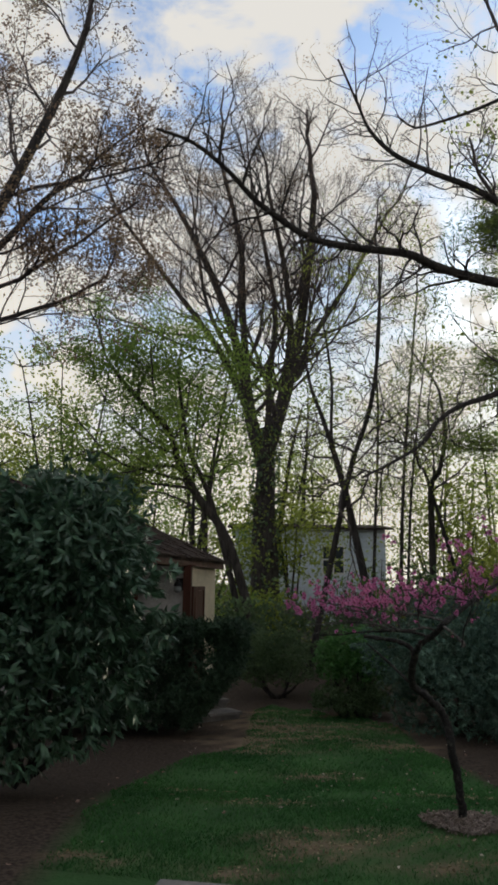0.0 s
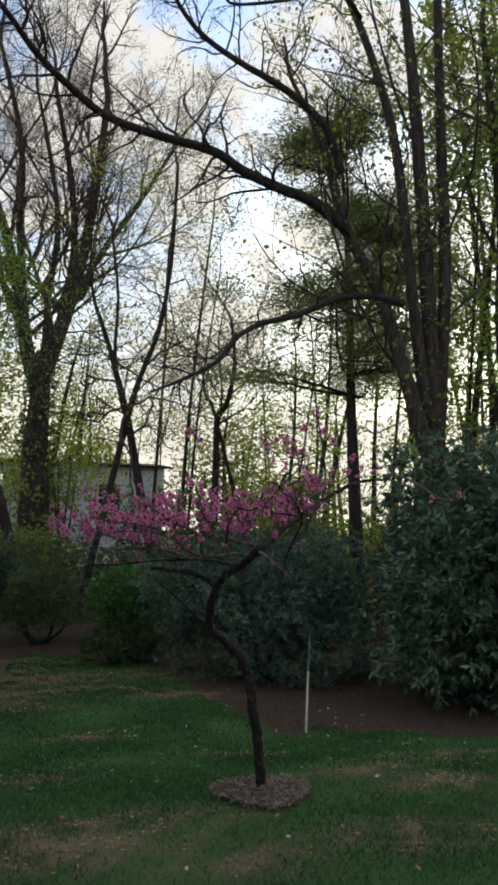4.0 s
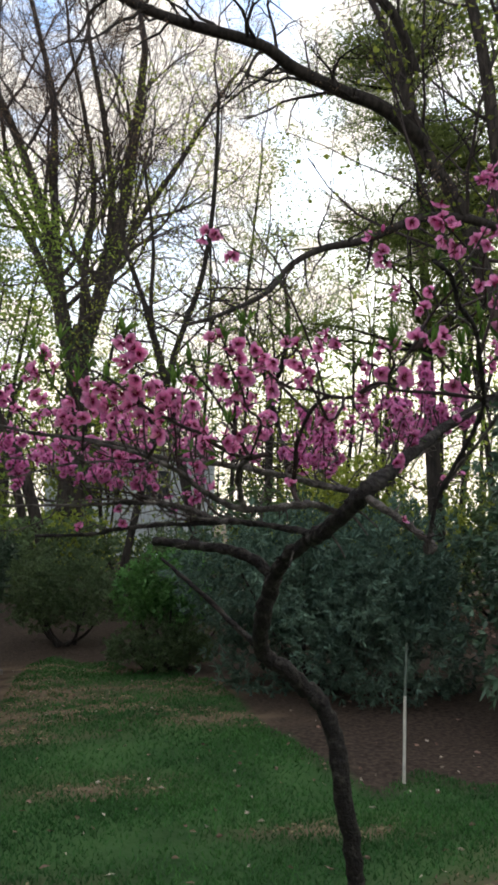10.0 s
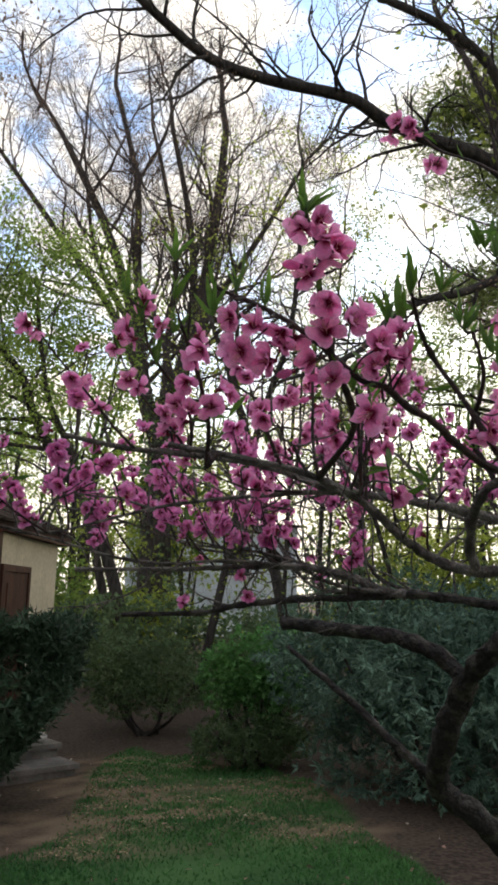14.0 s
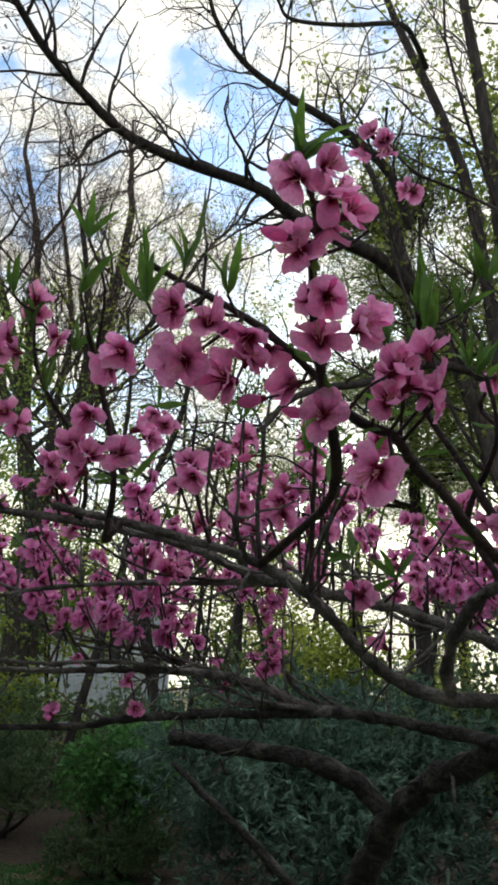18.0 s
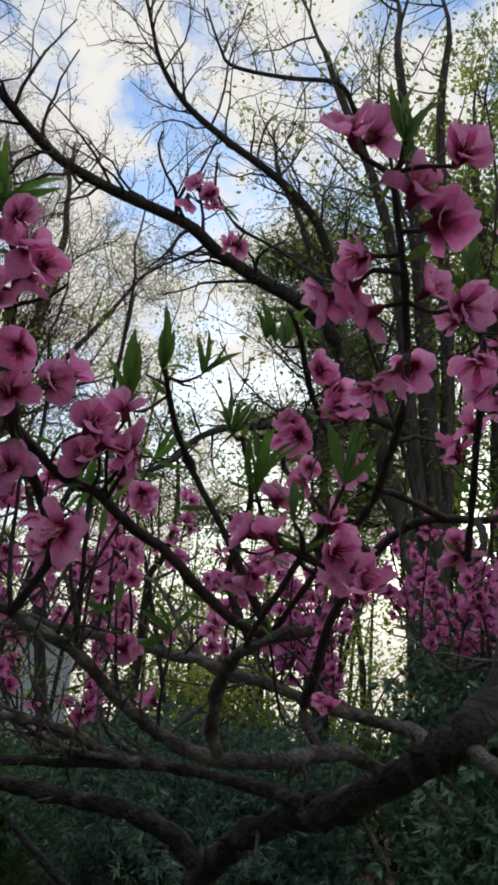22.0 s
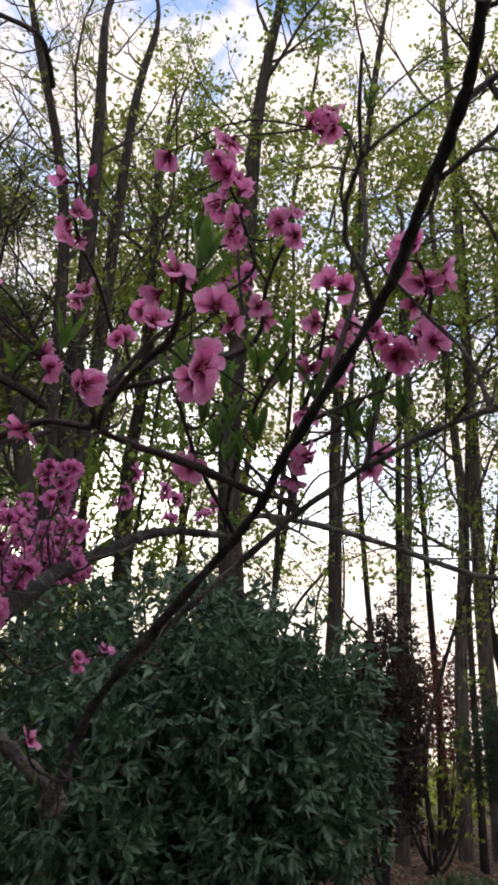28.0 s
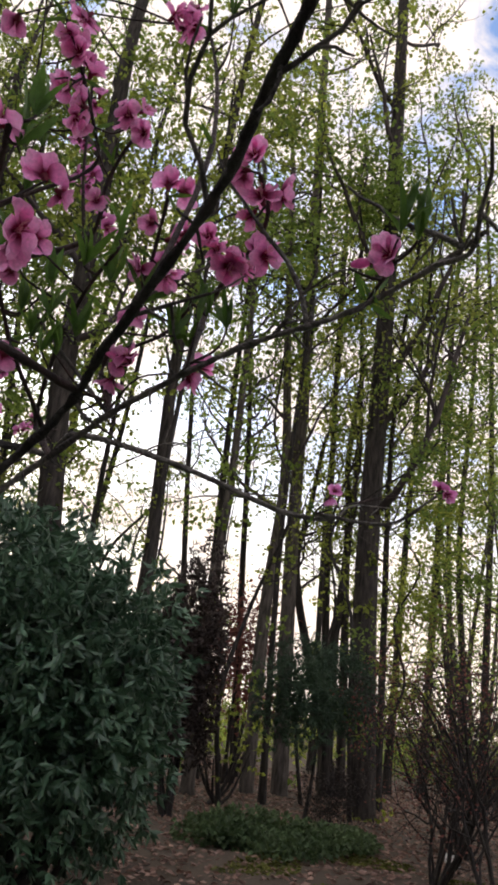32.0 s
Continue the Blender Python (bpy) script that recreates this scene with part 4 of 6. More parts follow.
tree("dogwood_tree", "low tree with flat layers of bright yellow-green leaves", [([(20.9, 13.2, -0.05), (20.8, 13.5, 2.5), (20.6, 13.8, 5.0), (20.5, 13.8, 7.5)], 0.07)], leaf=LEAF_SPRING, leaf_size=(0.10, 0.07), per_tip=6,
     bark=BARK_DARK, seed=482, level=3, kids=6, start=0.22, limb_len=0.42, spread=1.3, lift=0.0, jitter=0.10, group="understorey of the wood")
tree("dogwood_tree", "low tree with flat layers of bright yellow-green leaves", [([(16.9, 11.2, -0.05), (16.8, 11.3, 2.5), (16.6, 11.5, 5.2), (16.4, 11.6, 8.5)], 0.06)], leaf=LEAF_GREEN, leaf_size=(0.09, 0.06), per_tip=6,
     bark=BARK_DARK, seed=483, level=3, kids=6, start=0.35, limb_len=0.34, spread=1.3, lift=0.0, jitter=0.10, group="understorey of the wood")


# ---- shrubs ----
shrub("rhododendron_bush", "large rounded rhododendron with drooping dark leathery leaves", (6.42, 14.3, -0.25), (1.46, 1.7, 3.0), LEAF_RHODO, (0.12, 0.04), 36000, 61, stems=12, lumps=34, whorl=7, droop=0.45, low=0.05, hollow=0.42)
shrub("rhododendron_bush", "lower rhododendron beside the larger one with drooping leaves", (6.98, 13.3, 0.0), (1.1, 1.05, 2.75), LEAF_RHODO, (0.11, 0.037), 21000, 68, stems=7, lumps=18, whorl=7, droop=0.5, low=0.05)
shrub("rhododendron_bush", "dark rhododendron with long hanging leaves beside the path", (-1.55, 11.9, 0), (1.38, 1.2, 2.85), LEAF_RHODO, (0.13, 0.045), 25000, 62, stems=9, lumps=26, whorl=7, droop=0.6, low=0.13)
shrub("juniper_bush", "wide blue-green juniper with feathery sprays", (4.1, 16.3, -0.3), (1.75, 1.3, 2.0), LEAF_JUNIPER, (0.09, 0.018), 68000, 63, stems=9, lumps=26, whorl=9, droop=-0.1, low=0.03)
shrub("azalea_bush", "bright green leafy young shrub", (2.45, 18.1, -0.3), (0.6, 0.42, 1.35), LEAF_BRIGHT, (0.07, 0.038), 6200, 64, lumps=9, whorl=5, low=0.6)
shrub("yew_bush", "loose dark green shrub with thin visible stems", (1.2, 19.7, -0.25), (0.95, 0.7, 1.5), LEAF_SHADE, (0.06, 0.016), 21000, 65, lumps=15, whorl=9, low=0.24, hollow=0.4)
shrub("yew_bush", "low dark green shrub at the lawn edge", (2.35, 17.85, -0.3), (0.66, 0.42, 0.62), LEAF_SHADE, (0.06, 0.014), 9000, 66, lumps=10, whorl=9, low=0.05)
shrub("yew_bush", "dark green shrub in the gap behind the hedge", (3.0, 19.6, -0.3), (0.9, 0.7, 1.7), LEAF_SHADE, (0.07, 0.014), 16000, 67, lumps=12, whorl=9, low=0.05)


def hedge(name, label, lo, hi, seed):
    """A clipped yew hedge: stems, and needles packed in a box with an uneven top."""
    g = np.random.default_rng(seed)
    root = thing(name, ((lo[0] + hi[0]) / 2, (lo[1] + hi[1]) / 2, 0), label, "hedge")
    c = np.array(root.location)
    b = Builder()
    for k in range(14):
        x, y = g.uniform(lo[0] + 0.2, hi[0] - 1.7), g.uniform(lo[1] + 0.3, hi[1] - 0.3)
        tube(b, wander((x - c[0], y - c[1], -0.33), (g.normal(0, 0.4), g.normal(0, 0.4), 1), hi[2] * 0.9, 6, g, 0.2), np.linspace(0.028, 0.01, 7), 5)
    tagged(part("stem_mass", b, BARK_DARK, root), kind="stuff")
    n = 8000
    p = g.uniform(0, 1, (n, 3))
    face = g.integers(0, 5, n)
    deep = g.uniform(0, 0.12, n)
    p[face == 0, 2] = 1 - deep[face == 0] * 0.8
    p[face == 1, 1] = deep[face == 1]
    p[face == 2, 0] = 1 - deep[face == 2]
    p[face == 3, 0] = deep[face == 3]
    q = np.array(lo) + p * (np.array(hi) - np.array(lo))
    bulge = 0.12 * np.sin(q[:, 0] * 4 + 1) * np.sin(q[:, 2] * 5 + q[:, 1] * 3)
    q += g.normal(0, 0.05, q.shape) + np.stack([bulge, bulge, 0.4 * bulge], -1)
    q[:, 0] -= 0.85 * np.clip(1 - (q[:, 2] - lo[2]) / 1.0, 0, 1) * np.clip((q[:, 0] - lo[0]) / (hi[0] - lo[0]), 0, 1) ** 3
    q[:, 2] = np.maximum(q[:, 2], lo[2] + g.uniform(0.1, 0.4, n))
    q = np.repeat(q - c, 9, 0)
    f = Builder()
    leaves(f, q, g.normal(0, 1, q.shape) + np.array([0, -0.2, 0.6]), 0.09, 0.022, g)
    tagged(part("foliage", f, LEAF_YEW, root), kind="stuff")
    return root


hedge("yew_hedge", "thick clipped dark yew hedge with a flat top", (-2.6, 15.5, -0.25), (0.62, 16.6, 1.27), 71)

# ---- house wing ----
POST = np.array((-0.29, 16.79))                     # where the two visible walls meet
house = thing("house_wing", (POST[0], POST[1], -0.3), "low stucco house wing with dark shingled eaves and brown trim", "house")
ALONG, OUT = np.array((0.13, 0.9915)), np.array((0.9915, -0.13))
SLOPE, EAVE_Z, S0, S1 = 0.45, 2.28, -3.1, 2.36      # roof rise, eave height, and the roof's near and far ends along the wall


SPLAY = 0.07                                         # the eave runs a little askew to the wall


def house_part(name, lo, hi, mat, parent=house, label="", splay=0.0):
    """A box in the wing's own axes: along the side wall from the post, outwards, and up."""
    b = Builder()
    box(b, lo, hi)
    w = b.v[0]
    xy = w[:, :1] * ALONG + (w[:, 1:2] + splay * (w[:, :1] - S1)) * OUT
    b.v[0] = np.c_[xy, w[:, 2] + 0.3]
    b.f[0] = b.f[0][:, ::-1]
    return part(name, b, mat, parent, label, smooth=False)


# the eaves' shade on this wall is painted in by the grey stucco
house_part("wall", (0.0, -3.3, -0.4), (0.22, -0.04, 2.29), STUCCO_SHADE_GREY, label="stucco wall under the eaves, its shade painted in as grey")
house_part("wall", (0.0, -0.03, -0.4), (2.21, 0.0, 2.15), STUCCO_CREAM, label="cream stucco side wall")
house_part("wall", (1.99, -3.3, -0.4), (2.20, -0.04, 2.29), STUCCO_SHADE_GREY)
house_part("corner_post", (-0.06, -0.10, -0.4), (0.05, 0.025, 2.16), WOOD_BROWN, label="dark red-brown corner post")
house_part("corner_post", (-0.05, -0.95, -0.4), (-0.003, -0.85, 2.29), WOOD_BROWN)
door = house_part("door", (0.13, 0.003, -0.2), (0.93, 0.035, 1.76), WOOD_BROWN, label="dark red-brown wooden door")
for lo, hi in (((0.24, 0.036, -0.05), (0.82, 0.046, 0.72)), ((0.24, 0.036, 0.85), (0.82, 0.046, 1.64))):
    house_part("door_panel", lo, hi, WOOD_BROWN, door)
for lo, hi in (((0.06, 0.003, -0.2), (0.127, 0.05, 1.83)), ((0.933, 0.003, -0.2), (1.0, 0.05, 1.83)), ((0.128, 0.003, 1.763), (0.932, 0.05, 1.83))):
    house_part("door_frame", lo, hi, WOOD_BROWN)
house_part("porch_ceiling", (S0, -2.3, 2.30), (1.98, -0.15, 2.33), ROOFING)
house_part("soffit", (-0.05, -0.02, 2.152), (S1, 0.1, 2.17), WOOD_BROWN)
house_part("fascia", (S0, 0.101, 2.15), (S1, 0.13, 2.27), WOOD_BROWN, label="dark brown weathered fascia board", splay=SPLAY)
house_part("porch_beam", (S0, -0.06, 2.14), (-0.065, 0.098, 2.28), WOOD_BROWN, splay=SPLAY)


def roof_point(s, o, lift=0.0):
    xy = s * ALONG + (o + SPLAY * (s - S1)) * OUT
    return (xy[0], xy[1], EAVE_Z + 0.3 + SLOPE * (0.14 - o) + lift)


def wing_roof():
    """A slope that rises away from the eave, laid with courses of single worn shingles."""
    g = np.random.default_rng(77)
    deck = Builder()
    v = [roof_point(*q) for q in ((S0, 0.14), (S1, 0.14), (S1, -2.4), (S0, -2.4))]
    v += [roof_point(*q, -0.04) for q in ((S0, 0.14), (S1, 0.14), (S1, -2.4), (S0, -2.4))]
    deck.add(v, [(0, 1, 2, 3), (7, 6, 5, 4), (0, 4, 5, 1), (1, 5, 6, 2), (2, 6, 7, 3), (3, 7, 4, 0)])
    roof = part("roof", deck, ROOFING, house, "dark weathered shingle roof", smooth=False)
    for row in range(15):
        out = 0.17 - row * 0.17
        s = S0 + (0.15 if row % 2 else 0)
        while s < S1:
            w = g.uniform(0.2, 0.32)
            e = min(s + w - 0.008, S1 + 0.02)
            lip = out + g.uniform(-0.015, 0.025)
            h = 0.016 + g.uniform(0, 0.022)
            v = []
            for ss, oo in ((s, lip), (e, lip), (e, out - 0.2), (s, out - 0.2)):
                up = 0.012 if oo > out - 0.1 else 0.002
                v += [roof_point(ss, oo, up), roof_point(ss, oo, up + h)]
            one = Builder()
            one.add(v, [(1, 3, 5, 7), (0, 1, 7, 6), (0, 2, 3, 1), (2, 4, 5, 3), (4, 6, 7, 5), (0, 6, 4, 2)])
            part("shingle", one, ROOFING, roof, smooth=False)
            s += w


wing_roof()
spot = POST - 0.105 * ALONG - 0.16 * OUT
lamp = thing("wall_lantern", (float(spot[0]), float(spot[1]), 1.76), "black iron wall lantern with a clear globe on stucco greyed for shade", "lamp")
lamp.rotation_euler = (0, 0, radians(-97.5))
b = Builder()
tube(b, [(-0.08, 0.0, 0.1), (0.0, 0, 0.17), (0.06, 0, 0.14)], [0.014, 0.012, 0.012], 6)
box(b, (-0.1, -0.06, 0.0), (-0.08, 0.06, 0.2))
part("bracket", b, IRON, lamp)
b = Builder()
tube(b, [(0.06, 0, -0.03), (0.06, 0, -0.01), (0.06, 0, 0.03), (0.06, 0, 0.07)], [0.03, 0.06, 0.065, 0.05], 12)
part("globe", b, GLASS, lamp, "clear glass globe")
b = Builder()
tube(b, [(0.06, 0, 0.07), (0.06, 0, 0.11), (0.06, 0, 0.17)], [0.075, 0.06, 0.02], 12)
part("cap", b, IRON, lamp)

# ---- stone steps ----
steps = thing("stone_steps", (0.53, 17.4, -0.32), "two low weathered stone steps beside the hedge", "steps")
for lo, hi in (((-1.3, 0.0, -0.06), (0.0, 0.42, 0.15)), ((-1.45, 0.42, -0.06), (0.0, 1.0, 0.29))):
    b = Builder()
    x0, y0, z0 = lo
    x1, y1, z1 = hi
    box(b, lo, (x1, y1, z1 - 0.05))
    box(b, (x0 - 0.03, y0 - 0.04, z1 - 0.05), (x1 + 0.03, y1, z1))
    part("step", b, STONE, steps, smooth=False)
steps.rotation_euler = (0, 0, 0.58)
g = np.random.default_rng(80)
for x, y, z, r in ((0.07, 17.82, 0.018, 0.11), (-0.19, 17.77, 0.027, 0.13), (-0.34, 17.55, 0.009, 0.09), (-0.10, 18.02, 0.005, 0.08)):
    st = thing("stone", (x, y, z), "pale rough stone lying on the step", "stone", "stones on the step")
    b = Builder()
    a = np.linspace(0, 2 * np.pi, 9, endpoint=False)
    rings = []
    for h, s in ((-0.45, 0.6), (-0.2, 1.0), (0.15, 0.9), (0.4, 0.4)):
        k = s * r * g.uniform(0.8, 1.2, 9)
        rings.append(np.c_[np.cos(a) * k, np.sin(a) * k * 0.8, np.full(9, h * r)])
    i = np.arange(3)[:, None] * 9
    j = np.arange(9)[None]
    b.add(np.concatenate(rings), np.stack([i + j, i + (j + 1) % 9, i + 9 + (j + 1) % 9, i + 9 + j], -1).reshape(-1, 4))
    b.add(rings[-1], [tuple(range(9))])
    part("rock", b, STONE_PALE, st)

# ---- garden stake ----
stake = thing("garden_stake", (3.71, 13.3, -0.29), "thin white-tipped garden stake leaning slightly in the soil", "stake")
b = Builder()
tube(b, [(0, 0, -0.1), (0.015, 0, 0.6)], [0.012, 0.011], 8)
part("shaft", b, WHITE_STAKE, stake, "white painted lower shaft")
b = Builder()
tube(b, [(0.015, 0, 0.6), (0.03, 0, 0.97)], [0.0105, 0.009], 8)
part("tip", b, STAKE_GREEN, stake, "grey-green upper shaft")

# ---- far house ----
far_house = thing("neighbour_house", (3.3, 42, 0.4), "pale blue-grey sided house with white trim behind the trees", "house")
b = Builder()
box(b, (-3.6, 0, -1.0), (3.6, 8, 4.2))
part("wall", b, SIDING, far_house, smooth=False)
for k in range(26):
    b = Builder()
    box(b, (-3.62, -0.03, 0.2 + k * 0.155), (3.62, -0.002, 0.33 + k * 0.155))
    part("siding_board", b, SIDING, far_house, smooth=False)
b = Builder()
b.add([(-4, -0.3, 4.15), (4, -0.3, 4.15), (4, 4, 4.6), (-4, 4, 4.6), (4, 8.3, 4.15), (-4, 8.3, 4.15), (-4, -0.3, 4.25), (4, -0.3, 4.25), (4, 4, 4.7), (-4, 4, 4.7), (4, 8.3, 4.25), (-4, 8.3, 4.25)],
      [(6, 7, 8, 9), (9, 8, 10, 11), (1, 0, 3, 2), (2, 3, 5, 4), (0, 1, 7, 6), (4, 5, 11, 10)])
part("roof", b, ROOFING, far_house, smooth=False)
for x in (-2.3, 1.1):
    win = Builder()
    box(win, (x - 0.55, -0.10, 2.0), (x + 0.55, -0.04, 3.4))
    w = part("window", win, SIDING_TRIM, far_house, "white framed window", smooth=False)
    for sx in (-0.26, 0.26):
        for sz in (2.1, 2.75):
            pb = Builder()
            box(pb, (x + sx - 0.22, -0.115, sz), (x + sx + 0.22, -0.102, sz + 0.58))
            part("pane", pb, PANE, w, smooth=False)

# ---- undergrowth ----
UNDER = [
    ((1.0, 22.5, -0.1), (1.5, 0.8, 2.0), LEAF_SHADE), ((3.2, 23.5, 0), (1.4, 0.8, 1.5), LEAF_SHADE), ((5.4, 22.0, 0), (1.5, 0.9, 1.9), LEAF_SPRING), ((-0.6, 24.0, 0), (1.6, 1.0, 2.6), LEAF_GREEN),
    ((-3.2, 25.5, 0), (2.0, 1.2, 3.0), LEAF_SHADE), ((-5.4, 27.5, 0), (2.4, 1.4, 3.6), LEAF_SPRING), ((1.2, 27.0, 0), (1.4, 1.0, 1.9), LEAF_SPRING), ((8.4, 27.0, 0), (2.4, 1.4, 3.4), LEAF_SPRING),
     ((10.5, 25.0, 0), (2.2, 1.4, 3.0), LEAF_SPRING), ((-1.2, 30.0, 0), (2.6, 1.4, 4.4), LEAF_SPRING),
    ((7.6, 22.5, 0), (1.6, 1.0, 2.3), LEAF_SPRING), ((6.4, 20.8, 0), (1.5, 0.9, 2.9), LEAF_SPRING), ((8.4, 20.0, 0), (1.3, 0.9, 2.8), LEAF_SHADE), ((4.9, 21.8, 0), (1.4, 0.9, 2.5), LEAF_SHADE), ((8.2, 31.0, 0), (1.4, 0.9, 4.6), LEAF_SPRING), ((9.4, 18.0, 0), (1.3, 1.0, 1.7), LEAF_YEW), ((12.0, 21.0, 0), (1.7, 1.2, 2.6), LEAF_SPRING),
]
for k, (p, s, m) in enumerate(UNDER):
    shrub("undergrowth_bush", "loose light green woodland bush behind the garden", p, s, m, (0.09, 0.06), 4200, 140 + k, lumps=14, whorl=4, low=0.1, hollow=0.2, group="bushes at the wood's edge")
for k, (p, s, m) in enumerate([((2.0, 33.0, 0), (2.4, 1.2, 5.6), LEAF_SPRING), ((8.0, 33.5, 0), (2.4, 1.2, 5.6), LEAF_SPRING)]):
    shrub("understorey_tree", "small loose tree with pale green leaves before the far house", p, s, m, (0.10, 0.065), 5200, 170 + k, lumps=18, whorl=4, low=0.42, hollow=0.2, category="tree", group="small trees before the far house")
shrub("cherry_laurel_bush", "dark maroon conical evergreen", (11.86, 15.19, 0.00), (0.6, 0.6, 3.5), LEAF_MAROON, (0.09, 0.032), 22000, 150, lumps=24, whorl=5, low=0.3)
shrub("barberry_bush", "rust-red leafy bush glowing against the light", (17.55, 17.34, 0.00), (1.4, 1.2, 4.0), LEAF_RUST, (0.07, 0.04), 9000, 151, lumps=22, whorl=4, low=0.4, hollow=0.2)
shrub("ground_ivy_patch", "low dark green ivy patch on the soil", (11.34, 13.68, 0.00), (1.1, 0.8, 0.35), LEAF_SHADE, (0.07, 0.05), 5000, 152, lumps=14, whorl=4, low=0.0)
shrub("ground_ivy_patch", "low dark green ivy running along the edge of the wood", (11.53, 12.76, 0.00), (1.3, 0.7, 0.28), LEAF_SHADE, (0.07, 0.05), 4500, 154, lumps=16, whorl=4, low=0.0)
shrub("undergrowth_bush", "thin yellow-green bush among the trunks", (13.96, 15.57, 0.00), (0.9, 0.7, 2.2), LEAF_SPRING, (0.08, 0.055), 420, 155, lumps=12, whorl=4, low=0.25, hollow=0.2, group="bushes at the wood's edge")
shrub("hemlock_sapling", "soft dark green hemlock sapling with drooping boughs", (12.78, 13.42, 0.00), (1.05, 0.8, 2.3), LEAF_YEW, (0.09, 0.014), 20000, 153, stems=1, lumps=9, whorl=11, low=0.62, droop=0.5)


def twiggy(name, label, base, height, n, seed, leaf=None, girth=0.05):
    """A leafless shrub of many crooked twigs."""
    g = np.random.default_rng(seed)
    root = thing(name, base, label, "shrub")
    for k in range(n):
        b, tips = Builder(), []
        a = g.uniform(0, 6.28)
        grow(b, (0.06 * math.cos(a), 0.06 * math.sin(a), -0.05), (0.55 * math.cos(a), 0.55 * math.sin(a), 1), height * g.uniform(0.6, 0.95), girth * g.uniform(0.5, 1.1) * min(1, height / 3), 3, g, tips, 0.85, 5, 0.05, 0.2, 0.55, 0.25, sides=(6, 5, 4, 3, 3))
        part("stem", b, BARK_DARK, root)
        if leaf:
            f = Builder()
            p = np.array([q[0] for q in tips])
            leaves(f, p + g.normal(0, 0.03, p.shape), g.normal(0, 1, p.shape), 0.035, 0.022, g)
            tagged(part("foliage", f, leaf, root), kind="stuff")
    return root


twiggy("twiggy_shrub", "bare dark shrub of tangled crooked twigs with reddish buds", (10.90, 11.16, 0.00), 3.2, 9, 160, LEAF_RUST, 0.03)
twiggy("twiggy_shrub", "bare dark shrub of tangled crooked twigs", (10.15, 10.38, 0.00), 2.7, 6, 161, LEAF_MAROON, 0.03)
twiggy("twiggy_shrub", "low bare thicket of thin dark twigs under the trees", (12.90, 13.10, 0.00), 1.0, 6, 162, LEAF_MAROON, 0.024)
twiggy("twiggy_shrub", "low bare thicket of thin dark twigs under the trees", (13.41, 11.43, 0.00), 2.6, 9, 163, LEAF_RUST)

# ---- far woods ----
def far_woods():
    """Distant trunks and loose foliage that close the view all round the garden's far side."""
    g = np.random.default_rng(88)
    trunks, green, gold = Builder(), Builder(), Builder()
    for k in range(190):
        az = radians(g.uniform(-125, 45))
        d = g.uniform(24, 60)
        x, y = 2 - d * math.sin(az), 10 + d * math.cos(az)
        if 0 < x < 10 and 36 < y < 50 or y < -4:
            continue
        gap = radians(-78) < az < radians(-45)
        if gap and g.uniform() < 0.8:
            continue
        h = g.uniform(6, 14) if az > radians(-15) else g.uniform(9, 19)
        p = wander((x, y, -0.1), (g.normal(0, 0.06), g.normal(0, 0.06), 1), h, 7, g, 0.05)
        tube(trunks, p, np.linspace(g.uniform(0.08, 0.22), 0.03, 8), 5, cap=False)
        f = green if k % 2 else gold
        for q in range(22):
            i = g.integers(2, 8)
            a = g.uniform(0, 6.28)
            e = p[i] + np.array((math.cos(a), math.sin(a), 0.4)) * g.uniform(0.6, 2.6)
            tube(trunks, [p[i], (p[i] + e) / 2 + g.normal(0, 0.15, 3), e], [0.03, 0.02, 0.008], 3, cap=False)
            n = 54 if az > radians(-12) else 34
            leaves(f, e + g.normal(0, 0.4, (n, 3)), g.normal(0, 1, (n, 3)), 0.17, 0.12, g)
    for k in range(250):
        az = radians(g.uniform(-125, 45))
        d = g.uniform(21, 48)
        x, y = 2 - d * math.sin(az), 10 + d * math.cos(az)
        if 0 < x < 10 and 34 < y < 50 or y < -4 or (x > 9 and d < 26):
            continue
        h = g.uniform(1.0, 3.2) * (0.7 if radians(-80) < az < radians(-45) else 1.0)
        n = 150
        c = g.normal(0, 1, (n, 3)) * np.array((0.9, 0.9, 0.4 * h)) + np.array((x, y, h * 0.55))
        c[:, 2] = np.maximum(c[:, 2], 0.1)
        leaves(gold if k % 3 else green, c, g.normal(0, 1, (n, 3)), 0.15, 0.10, g)
        tube(trunks, [(x, y, -0.1), (x + g.normal(0, 0.3), y, h)], [0.04, 0.01], 4, cap=False)
    for k in range(70):
        az, d = radians(g.uniform(-98, -50)), g.uniform(27, 46)
        x, y = 2 - d * math.sin(az), 10 + d * math.cos(az)
        h, n = g.uniform(1.2, 2.6), 160
        c = g.normal(0, 1, (n, 3)) * np.array((1.2, 1.2, 0.4 * h)) + np.array((x, y, h * 0.5))
        c[:, 2] = np.maximum(c[:, 2], 0.1)
        leaves(gold if k % 2 else green, c, g.normal(0, 1, (n, 3)), 0.16, 0.11, g)
    root = thing("far_woods", (0, 0, 0), "distant spring woods with thin trunks and yellow-green leaves", "woods", kind="stuff")
    tagged(part("trunk_mass", trunks, BARK_DARK, root), kind="stuff")
    tagged(part("green_foliage", green, LEAF_GREEN, root), kind="stuff")
    tagged(part("golden_foliage", gold, LEAF_SPRING, root), kind="stuff")


far_woods()

